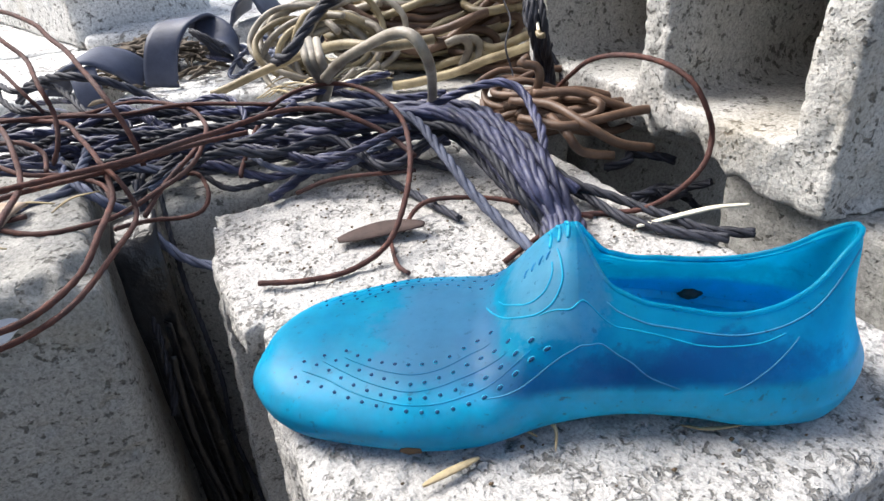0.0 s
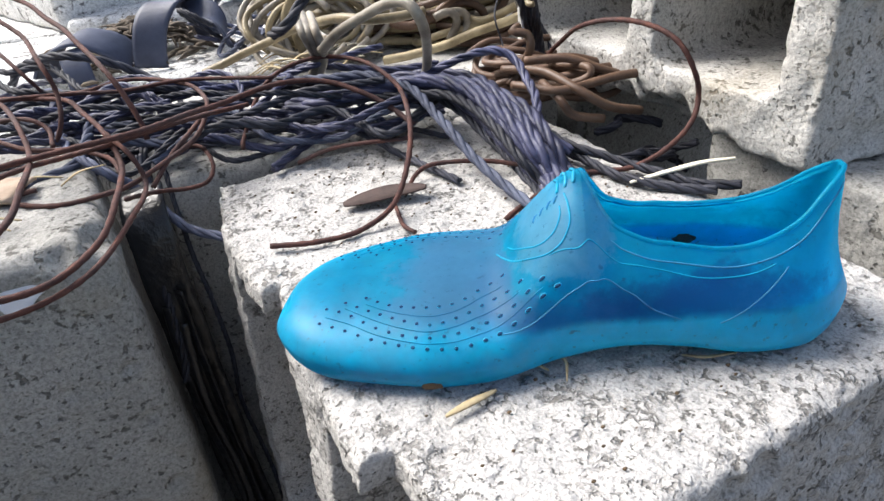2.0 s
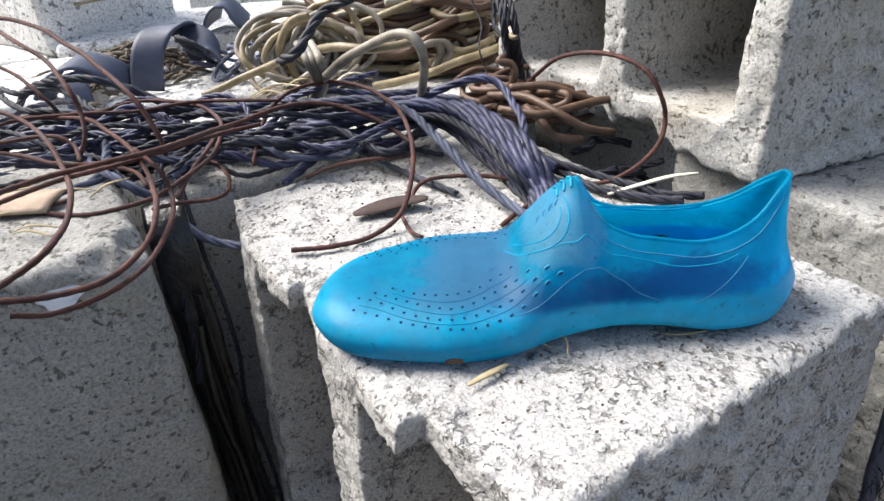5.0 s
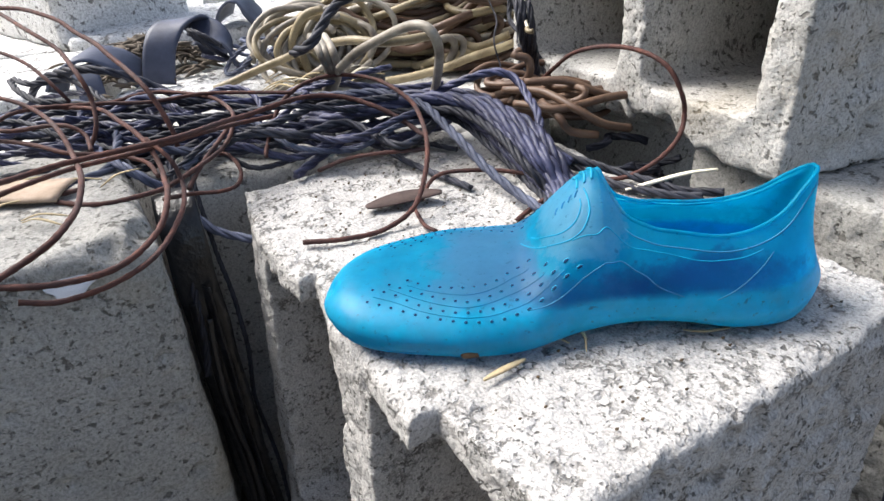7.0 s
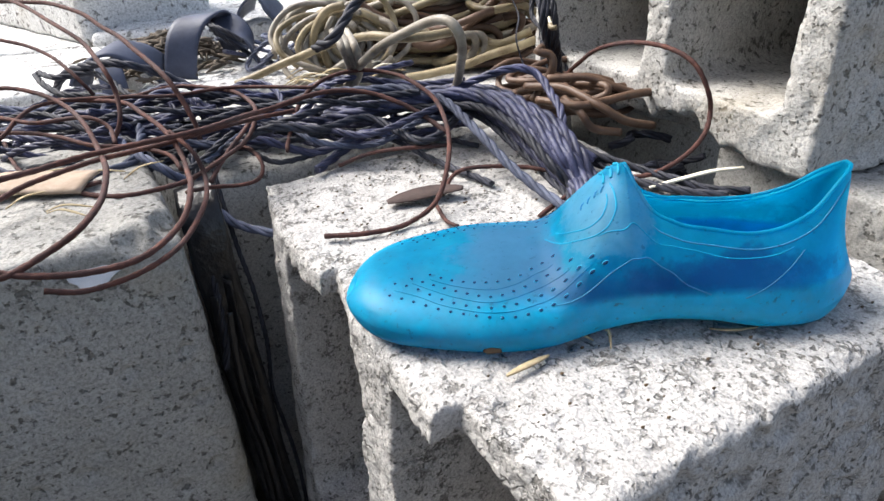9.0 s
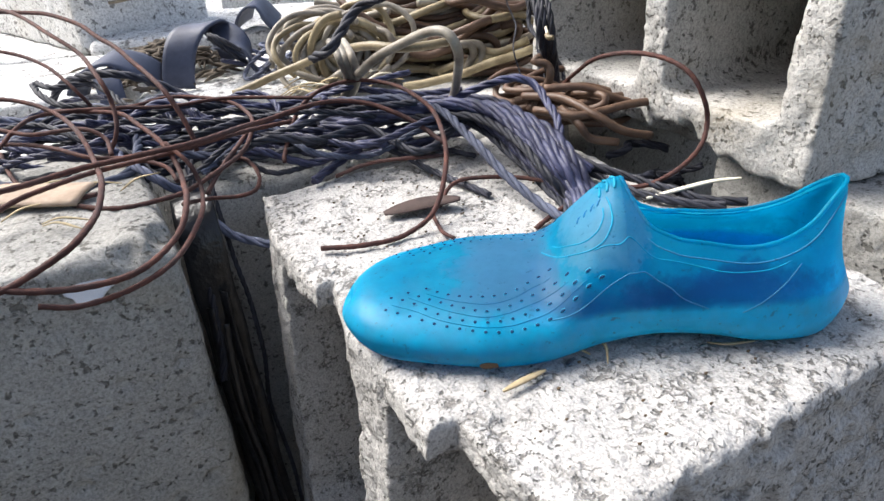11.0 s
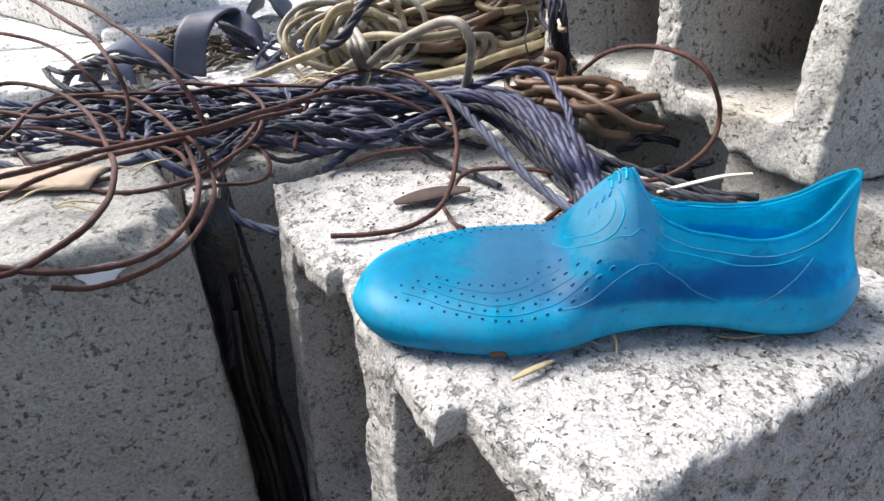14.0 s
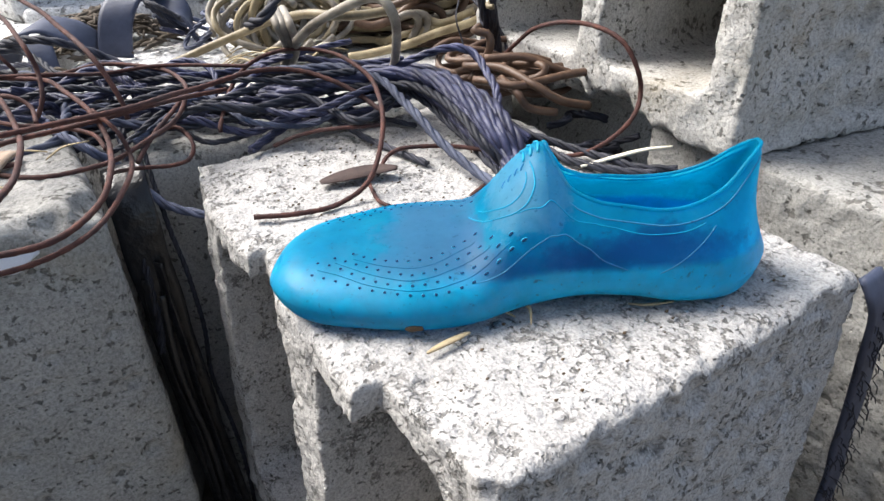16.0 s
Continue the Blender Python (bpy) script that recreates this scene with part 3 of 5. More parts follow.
# heap: named strands of rope
rope([(-0.098, 0.488, 0.030), (-0.062, 0.468, 0.036), (-0.036, 0.461, 0.038), (-0.018, 0.445, 0.038), (0.002, 0.419, 0.034), (0.017, 0.377, 0.026), (0.031, 0.350, 0.016), (0.044, 0.328, 0.009), (0.056, 0.303, 0.007)], 0.004, 1)
rope([(-0.098, 0.455, 0.014), (-0.054, 0.445, 0.024), (-0.012, 0.446, 0.030), (0.012, 0.441, 0.030), (0.033, 0.411, 0.024), (0.050, 0.376, 0.015), (0.062, 0.347, 0.008), (0.067, 0.324, 0.006), (0.066, 0.293, 0.005)], 0.0047, 0)
rope([(-0.094, 0.455, 0.018), (-0.050, 0.441, 0.028), (-0.005, 0.438, 0.034), (0.020, 0.426, 0.034), (0.039, 0.394, 0.028), (0.054, 0.363, 0.019), (0.064, 0.341, 0.010), (0.069, 0.322, 0.008), (0.068, 0.290, 0.006)], 0.0053, 0)
rope([(-0.091, 0.457, 0.021), (-0.046, 0.440, 0.031), (0.002, 0.432, 0.037), (0.027, 0.414, 0.037), (0.045, 0.381, 0.031), (0.058, 0.352, 0.022), (0.067, 0.337, 0.012), (0.071, 0.321, 0.009), (0.070, 0.288, 0.007)], 0.0047, 0)
rope([(-0.089, 0.462, 0.023), (-0.042, 0.442, 0.033), (0.009, 0.429, 0.039), (0.034, 0.405, 0.039), (0.051, 0.370, 0.033), (0.062, 0.344, 0.024), (0.070, 0.333, 0.013), (0.074, 0.320, 0.010), (0.072, 0.287, 0.008)], 0.0053, 0)
rope([(-0.087, 0.476, 0.022), (-0.038, 0.453, 0.032), (0.017, 0.435, 0.038), (0.043, 0.404, 0.038), (0.059, 0.367, 0.032), (0.068, 0.342, 0.023), (0.074, 0.334, 0.013), (0.077, 0.322, 0.009), (0.075, 0.287, 0.007)], 0.0047, 0)
rope([(-0.086, 0.500, 0.018), (-0.035, 0.474, 0.028), (0.026, 0.451, 0.034), (0.053, 0.413, 0.034), (0.068, 0.371, 0.028), (0.076, 0.348, 0.019), (0.079, 0.338, 0.010), (0.081, 0.326, 0.008), (0.078, 0.288, 0.006)], 0.0053, 0)
rope([(-0.102, 0.457, 0.010), (-0.059, 0.451, 0.020), (-0.016, 0.452, 0.026), (0.007, 0.443, 0.026), (0.029, 0.417, 0.020), (0.045, 0.382, 0.011), (0.058, 0.349, 0.004), (0.062, 0.330, 0.004), (0.062, 0.299, 0.004)], 0.0038, 2)
rope([(-0.095, 0.461, 0.017), (-0.050, 0.439, 0.027), (0.003, 0.426, 0.033), (0.026, 0.404, 0.033), (0.045, 0.367, 0.027), (0.054, 0.341, 0.018), (0.064, 0.332, 0.007), (0.066, 0.317, 0.004), (0.066, 0.284, 0.004)], 0.0038, 2)
rope([(-0.004, 0.451, 0.030), (0.029, 0.442, 0.045), (0.053, 0.440, 0.050), (0.068, 0.432, 0.045), (0.072, 0.402, 0.034), (0.074, 0.371, 0.020), (0.087, 0.359, 0.010)], 0.0038, 0)
rope([(0.063, 0.404, 0.020), (0.085, 0.369, 0.012), (0.110, 0.350, 0.008), (0.131, 0.330, 0.006), (0.146, 0.317, 0.004), (0.166, 0.309, 0.004)], 0.0036, 2)
rope([(0.065, 0.393, 0.012), (0.089, 0.365, 0.006), (0.109, 0.336, 0.005), (0.130, 0.317, 0.004), (0.152, 0.307, 0.004)], 0.0036, 2)
rope([(-0.234, 0.429, 0.030), (-0.205, 0.389, 0.028), (-0.187, 0.377, 0.020), (-0.173, 0.380, 0.006), (-0.155, 0.375, -0.017), (-0.138, 0.372, -0.026), (-0.119, 0.372, -0.030), (-0.100, 0.408, -0.040)], 0.004, 1)
rope([(-0.226, 0.452, 0.030), (-0.207, 0.404, 0.030), (-0.207, 0.385, 0.026), (-0.220, 0.374, 0.024), (-0.230, 0.364, 0.024)], 0.0042, 1)
rope([(-0.190, 0.446, 0.020), (-0.178, 0.415, 0.015), (-0.177, 0.405, 0.000), (-0.161, 0.360, -0.002), (-0.162, 0.350, -0.025), (-0.162, 0.340, -0.058), (-0.167, 0.335, -0.111)], 0.0036, 2)
rope([(-0.336, 0.557, 0.045), (-0.314, 0.538, 0.045), (-0.287, 0.539, 0.045), (-0.261, 0.516, 0.042), (-0.241, 0.496, 0.036), (-0.214, 0.494, 0.030)], 0.0034, 2)
rope([(-0.336, 0.552, 0.045), (-0.312, 0.519, 0.042), (-0.292, 0.503, 0.040), (-0.262, 0.500, 0.035), (-0.212, 0.493, 0.034), (-0.169, 0.491, 0.030)], 0.0034, 2)
rope([(-0.328, 0.560, 0.030), (-0.309, 0.554, 0.045), (-0.277, 0.533, 0.055), (-0.252, 0.526, 0.055), (-0.230, 0.533, 0.045), (-0.207, 0.537, 0.030), (-0.167, 0.513, 0.020)], 0.0044, 2)
rope([(-0.093, 0.392, 0.005), (-0.079, 0.411, 0.008), (-0.059, 0.430, 0.014), (-0.038, 0.443, 0.018), (-0.004, 0.449, 0.020), (0.030, 0.453, 0.020)], 0.0042, 0)
rope([(-0.043, 0.426, 0.012), (-0.027, 0.413, 0.008), (-0.013, 0.397, 0.004), (0.004, 0.371, 0.004), (0.019, 0.352, 0.003)], 0.003, 2)
# coil: named strands
cable([(-0.058, 0.448, 0.060), (-0.041, 0.434, 0.075), (-0.017, 0.416, 0.090), (0.000, 0.400, 0.095), (0.008, 0.397, 0.085), (0.011, 0.429, 0.060), (0.007, 0.462, 0.030), (0.003, 0.460, 0.020)], 0.0045, 0)
cable([(-0.114, 0.660, 0.026), (-0.132, 0.660, 0.036), (-0.137, 0.660, 0.050), (-0.131, 0.660, 0.060), (-0.115, 0.660, 0.067), (-0.097, 0.660, 0.069), (-0.078, 0.660, 0.065), (-0.064, 0.660, 0.056), (-0.052, 0.660, 0.047), (-0.035, 0.660, 0.039)], 0.0043, 0)
cable([(-0.114, 0.670, 0.027), (-0.125, 0.670, 0.042), (-0.127, 0.670, 0.056), (-0.116, 0.670, 0.068), (-0.100, 0.670, 0.071), (-0.085, 0.670, 0.068), (-0.071, 0.670, 0.058), (-0.056, 0.670, 0.049)], 0.0043, 0)
cable([(-0.113, 0.640, 0.029), (-0.107, 0.640, 0.046), (-0.095, 0.640, 0.059), (-0.078, 0.640, 0.063), (-0.059, 0.640, 0.059), (-0.043, 0.640, 0.048), (-0.036, 0.640, 0.037)], 0.0043, 1)
cable([(-0.107, 0.630, 0.023), (-0.112, 0.630, 0.036), (-0.107, 0.630, 0.052), (-0.095, 0.630, 0.066), (-0.078, 0.630, 0.070)], 0.0043, 1)
cable([(-0.101, 0.620, 0.033), (-0.099, 0.620, 0.021), (-0.095, 0.620, 0.008), (-0.090, 0.620, 0.006)], 0.0043, 1)
cable([(-0.157, 0.660, 0.019), (-0.153, 0.660, 0.030), (-0.143, 0.660, 0.037), (-0.127, 0.660, 0.038), (-0.115, 0.660, 0.034)], 0.004, 0)
cable([(-0.017, 0.630, 0.031), (0.002, 0.630, 0.027), (0.026, 0.630, 0.034), (0.051, 0.630, 0.054), (0.072, 0.630, 0.071), (0.079, 0.630, 0.078)], 0.0048, 2)
cable([(-0.025, 0.660, 0.034), (-0.020, 0.660, 0.051), (-0.008, 0.660, 0.050), (0.007, 0.660, 0.047), (0.033, 0.660, 0.051), (0.057, 0.660, 0.060), (0.068, 0.660, 0.070)], 0.0046, 2)
cable([(-0.010, 0.650, 0.028), (0.021, 0.650, 0.044), (0.043, 0.650, 0.051), (0.065, 0.650, 0.064), (0.073, 0.650, 0.073)], 0.0044, 1)
cable([(0.035, 0.610, 0.016), (0.043, 0.610, 0.029), (0.041, 0.610, 0.038), (0.033, 0.610, 0.039), (0.024, 0.610, 0.035)], 0.0043, 0)
cable([(0.041, 0.620, 0.010), (0.052, 0.620, 0.025), (0.050, 0.620, 0.035), (0.039, 0.620, 0.037), (0.027, 0.620, 0.035)], 0.0043, 0)
cable([(0.056, 0.630, 0.012), (0.069, 0.630, 0.028), (0.062, 0.630, 0.039), (0.047, 0.630, 0.042), (0.032, 0.630, 0.037), (0.015, 0.630, 0.033)], 0.0043, 2)
cable([(-0.044, 0.680, 0.043), (-0.042, 0.680, 0.059), (-0.033, 0.680, 0.069), (-0.015, 0.680, 0.070), (0.009, 0.680, 0.071), (0.025, 0.680, 0.074)], 0.0048, 2)
cable([(-0.024, 0.690, 0.027), (-0.025, 0.690, 0.043), (-0.016, 0.690, 0.053), (0.003, 0.690, 0.059), (0.025, 0.690, 0.051), (0.039, 0.690, 0.052)], 0.0046, 2)
cable([(0.076, 0.630, 0.018), (0.085, 0.630, 0.034), (0.091, 0.630, 0.045), (0.084, 0.630, 0.050), (0.072, 0.630, 0.048)], 0.0043, 2)
cable([(-0.075, 0.650, 0.014), (-0.046, 0.650, 0.018), (-0.019, 0.650, 0.025), (0.010, 0.650, 0.029), (0.032, 0.650, 0.033)], 0.0043, 2)
cable([(-0.053, 0.660, 0.032), (-0.036, 0.660, 0.035), (-0.018, 0.660, 0.028), (-0.001, 0.660, 0.023), (0.021, 0.660, 0.026)], 0.0043, 0)
cable([(-0.026, 0.600, 0.006), (-0.001, 0.600, 0.008), (0.028, 0.600, 0.013), (0.057, 0.600, 0.022), (0.084, 0.600, 0.028), (0.098, 0.600, 0.032)], 0.0046, 1)
cable([(-0.085, 0.660, 0.029), (-0.066, 0.660, 0.035), (-0.049, 0.660, 0.037), (-0.031, 0.660, 0.033)], 0.0043, 1)
cable([(0.071, 0.660, 0.006), (0.084, 0.660, 0.006), (0.098, 0.660, 0.013), (0.108, 0.660, 0.028), (0.110, 0.660, 0.045)], 0.0043, 2)
cable([(-0.019, 0.670, 0.006), (0.009, 0.670, 0.006), (0.044, 0.670, 0.006), (0.065, 0.670, 0.010), (0.079, 0.670, 0.030), (0.087, 0.670, 0.053)], 0.0043, 1)
cable([(0.009, 0.630, 0.006), (0.024, 0.630, 0.006), (0.042, 0.630, 0.006), (0.066, 0.630, 0.009)], 0.0043, 1)
cable([(-0.037, 0.700, 0.070), (-0.034, 0.700, 0.055), (-0.044, 0.700, 0.044), (-0.053, 0.700, 0.041)], 0.0043, 2)
cable([(-0.111, 0.720, 0.070), (-0.088, 0.720, 0.064), (-0.066, 0.720, 0.058), (-0.046, 0.720, 0.047)], 0.0043, 0)
cable([(0.023, 0.720, 0.065), (0.035, 0.720, 0.054), (0.054, 0.720, 0.057), (0.070, 0.720, 0.065)], 0.0043, 2)
cable([(-0.015, 0.680, 0.006), (0.011, 0.680, 0.006), (0.036, 0.680, 0.006), (0.055, 0.680, 0.006)], 0.0043, 1)
cable([(-0.076, 0.690, 0.006), (-0.058, 0.690, 0.006), (-0.025, 0.690, 0.006), (0.011, 0.690, 0.006)], 0.0043, 1)
cable([(-0.185, 0.600, 0.012), (-0.158, 0.602, 0.020), (-0.117, 0.590, 0.036), (-0.083, 0.568, 0.050), (-0.052, 0.535, 0.060), (-0.024, 0.519, 0.060), (0.013, 0.531, 0.060)], 0.0042, 1)
cable([(-0.082, 0.516, 0.070), (-0.073, 0.476, 0.066), (-0.069, 0.490, 0.045), (-0.077, 0.498, 0.025), (-0.079, 0.488, 0.012), (-0.083, 0.474, 0.008)], 0.0043, 0)
cable([(-0.076, 0.515, 0.070), (-0.068, 0.475, 0.066), (-0.066, 0.489, 0.045), (-0.074, 0.497, 0.025), (-0.075, 0.488, 0.012), (-0.074, 0.473, 0.008)], 0.0043, 0)
cable([(-0.071, 0.513, 0.070), (-0.063, 0.473, 0.066), (-0.062, 0.488, 0.045), (-0.071, 0.497, 0.025), (-0.070, 0.487, 0.012), (-0.065, 0.471, 0.008)], 0.0043, 0)
cable([(0.073, 0.458, 0.060), (0.068, 0.454, 0.058), (0.078, 0.452, 0.055), (0.079, 0.450, 0.045), (0.074, 0.459, 0.030), (0.067, 0.458, 0.020)], 0.0042, 2)
cable([(0.075, 0.447, 0.040), (0.103, 0.440, 0.040), (0.128, 0.439, 0.030), (0.150, 0.439, 0.022)], 0.0042, 2)
cable([(0.064, 0.428, 0.030), (0.088, 0.410, 0.030), (0.113, 0.417, 0.030), (0.148, 0.425, 0.030), (0.154, 0.431, 0.020)], 0.0042, 2)
cable([(0.062, 0.462, 0.030), (0.085, 0.434, 0.035), (0.102, 0.407, 0.030), (0.121, 0.402, 0.020), (0.144, 0.408, 0.012)], 0.0042, 2)
cable([(0.084, 0.430, 0.030), (0.091, 0.407, 0.025), (0.099, 0.404, 0.015), (0.119, 0.405, 0.010)], 0.004, 2)
cable([(0.096, 0.461, 0.030), (0.114, 0.433, 0.035), (0.115, 0.429, 0.030), (0.102, 0.434, 0.025), (0.075, 0.463, 0.020)], 0.0038, 2)
rope([(-0.090, 0.462, 0.070), (-0.075, 0.444, 0.080), (-0.066, 0.456, 0.090), (-0.054, 0.470, 0.100), (-0.034, 0.458, 0.110), (-0.015, 0.431, 0.120)], 0.0048, 2)
rope([(0.078, 0.528, 0.100), (0.078, 0.493, 0.085), (0.083, 0.490, 0.060), (0.093, 0.498, 0.035), (0.100, 0.494, 0.015)], 0.0034, 2)
rope([(0.083, 0.525, 0.100), (0.082, 0.491, 0.085), (0.087, 0.489, 0.060), (0.095, 0.498, 0.035), (0.100, 0.494, 0.015)], 0.0034, 2)
rope([(0.089, 0.523, 0.100), (0.087, 0.489, 0.085), (0.091, 0.487, 0.060), (0.097, 0.497, 0.035), (0.100, 0.494, 0.015)], 0.0034, 2)


# ---- the rest of the heap: strands that run under and between the named ones ----
rng = random.Random(11)
for k in range(25):
    x0 = rng.uniform(-0.40, -0.16)
    y0 = rng.uniform(0.405, 0.480)
    x1 = x0 + rng.uniform(0.16, 0.34)
    y1 = y0 + rng.uniform(-0.04, 0.05)
    if x1 > 0.02:
        x1 = 0.02
    lift = rng.uniform(0.006, 0.034)
    pts = []
    for i in range(6):
        f = i / 5
        pts.append((x0 + (x1 - x0) * f, min(0.54, y0 + (y1 - y0) * f + rng.uniform(-0.022, 0.022)), max(0.005, lift + rng.uniform(-0.012, 0.012))))
    rope(pts, rng.choice((0.0026, 0.0031, 0.0038)), rng.choice((0, 0, 0, 1, 2, 2)))
for k in range(12):
    cx, cy = rng.uniform(-0.30, -0.12), rng.uniform(0.42, 0.49)
    a0, rr = rng.uniform(0, 6.28), rng.uniform(0.02, 0.045)
    pts = [(cx + rr * 1.4 * math.cos(a0 + a), cy + rr * math.sin(a0 + a), 0.022 + 0.016 * math.sin(a * 1.3 + k)) for a in np.linspace(0, 4.6, 8)]
    rope(pts, 0.0030, rng.choice((0, 0, 2)))
for k in range(14):
    x0, y0 = rng.uniform(-0.50, -0.36), rng.uniform(0.40, 0.53)
    pts = [(x0 + 0.045 * i, y0 + rng.uniform(-0.025, 0.025), max(0.006, 0.022 + rng.uniform(-0.014, 0.016))) for i in range(6)]
    rope(pts, rng.choice((0.0031, 0.0038, 0.0044)), rng.choice((0, 0, 1, 2)))
# small knotted ropes beside the rubber strap
for k in range(14):
    cx, cy, cz = rng.uniform(-0.22, -0.12), rng.uniform(0.665, 0.75), rng.uniform(0.010, 0.032)
    a0, rr, tilt = rng.uniform(0, 6.28), rng.uniform(0.014, 0.032), rng.uniform(-0.9, 0.9)
    pts = [(cx + rr * math.cos(a0 + a), cy + rr * 0.7 * math.sin(a0 + a), max(0.006, cz + rr * tilt * math.sin(a0 + a + 1))) for a in np.linspace(0, 5.5, 9)]
    rope(pts, 0.0030, rng.choice((0, 1, 1, 2)))
# ropes that hang down between the blocks
for k in range(2):
    x0, y0 = -0.156 + 0.008 * k, 0.350 + 0.010 * k
    pts = [(x0 + 0.0012 * i + rng.uniform(-0.003, 0.003), y0 + rng.uniform(-0.004, 0.004), 0.006 - 0.055 * i) for i in range(8)]
    pts[0] = (x0 - 0.02, y0 + 0.05, 0.02)
    rope(pts, (0.0030, 0.0022, 0.0026, 0.0020)[k], 2)
# black threads and ropes between the coil and the standing block
for k in range(10):
    x0 = rng.uniform(0.062, 0.100)
    pts = [(x0 + rng.uniform(-0.006, 0.006), 0.60 - 0.018 * i + rng.uniform(-0.006, 0.006), 0.115 - 0.016 * i + rng.uniform(-0.004, 0.004)) for i in range(7)]
    rope(pts, rng.choice((0.0010, 0.0014, 0.0024)), 2)


# black rope fallen into the hollow under the standing block
for k in range(12):
    x0, y0 = rng.uniform(0.115, 0.135), rng.uniform(0.40, 0.445)
    pts = [(x0 + 0.012 * i + rng.uniform(-0.005, 0.005), y0 + rng.uniform(-0.012, 0.012), -0.012 - 0.012 * k / 2 + rng.uniform(-0.006, 0.006)) for i in range(5)]
    rope(pts, rng.choice((0.0034, 0.0042)), 2)


# ---- the coil of cable ----
def coil_loop(cx, cy, cz, rx, ry, tilt_x, tilt_y, start, turns, r, tone, k):
    pts = []
    n = int(9 * turns) + 2
    turn = Matrix.Rotation(tilt_x, 3, 'X') @ Matrix.Rotation(tilt_y, 3, 'Y')
    for i in range(n):
        a = start + 2 * math.pi * turns * i / (n - 1)
        wob = 1 + 0.10 * math.sin(2 * a + k)
        p = turn @ Vector((rx * wob * math.cos(a), ry * wob * math.sin(a), 0.004 * math.sin(3 * a + k)))
        pts.append((cx + p.x, cy + p.y, max(0.006, cz + p.z)))
    cable(pts, r, tone)


for k in range(30):
    f = k / 29
    tone = rng.choice((0, 1, 2)) if f < 0.5 else rng.choice((0, 2, 2, 1))
    rx = rng.uniform(0.080, 0.120) * (1 - 0.2 * f)
    coil_loop(-0.015 + 0.030 * f + rng.uniform(-0.018, 0.018), 0.715 + rng.uniform(-0.02, 0.02), 0.012 + 0.060 * f, rx,
              rx * rng.uniform(0.55, 0.75), rng.uniform(-0.1, 0.35), rng.uniform(-0.25, 0.25), rng.uniform(0, 6.28), rng.uniform(0.8, 1.25),
              rng.choice((0.0038, 0.0042, 0.0046)), tone, k)
# tight upright loops at the coil's end
for k in range(16):
    rx = rng.uniform(0.026, 0.052)
    coil_loop(-0.085 + rng.uniform(-0.022, 0.03), 0.640 + rng.uniform(-0.02, 0.02), 0.034 + rng.uniform(-0.006, 0.01), rx, rx * rng.uniform(0.7, 1.0),
              rng.uniform(0.75, 1.25), rng.uniform(-0.45, 0.45), rng.uniform(0, 6.28), rng.uniform(0.75, 1.1), rng.choice((0.0032, 0.0036)), rng.choice((0, 0, 0, 1)), k)
for k in range(12):
    coil_loop(0.062 + rng.uniform(-0.02, 0.02), 0.665 + rng.uniform(-0.02, 0.02), 0.015 + 0.007 * k, rng.uniform(0.035, 0.06), rng.uniform(0.03, 0.05),
              rng.uniform(-0.2, 0.4), rng.uniform(-0.4, 0.2), rng.uniform(0, 6.28), rng.uniform(0.7, 1.2), 0.0042, rng.choice((2, 2, 1, 0)), k)
for k in range(16):
    coil_loop(0.105 + rng.uniform(-0.02, 0.02), 0.485 + rng.uniform(-0.02, 0.02), 0.008 + 0.0016 * k, rng.uniform(0.04, 0.065), rng.uniform(0.015, 0.03),
              rng.uniform(-0.15, 0.15), rng.uniform(-0.12, 0.12), rng.uniform(0, 6.28), rng.uniform(1.0, 1.5), 0.0036, 2, k)


# ---- rubber straps ----
def rubber():
    m, nt, bsdf, out = node_material("black_rubber")
    v = tex_coord(nt)
    col = ramp(nt, noise_tex(nt, v, 35, 6, 0.65), [(0.3, (0.024, 0.031, 0.058)), (0.7, (0.068, 0.082, 0.132))])
    nt.links.new(col, bsdf.inputs["Base Color"])
    bsdf.inputs["Roughness"].default_value = 0.55
    bump(nt, bsdf, noise_tex(nt, v, 300, 4), 0.3, 0.0008)
    return m


RUBBER = rubber()


def sheet_plastic():
    m, nt, bsdf, out = node_material("black_plastic")
    v = tex_coord(nt)
    nt.links.new(ramp(nt, noise_tex(nt, v, 60, 4), [(0.3, (0.004, 0.004, 0.005)), (0.7, (0.014, 0.015, 0.018))]), bsdf.inputs["Base Color"])
    bsdf.inputs["Roughness"].default_value = 0.3
    bump(nt, bsdf, noise_tex(nt, v, 90, 4), 0.7, 0.003)
    return m


BLACK_PLASTIC = sheet_plastic()


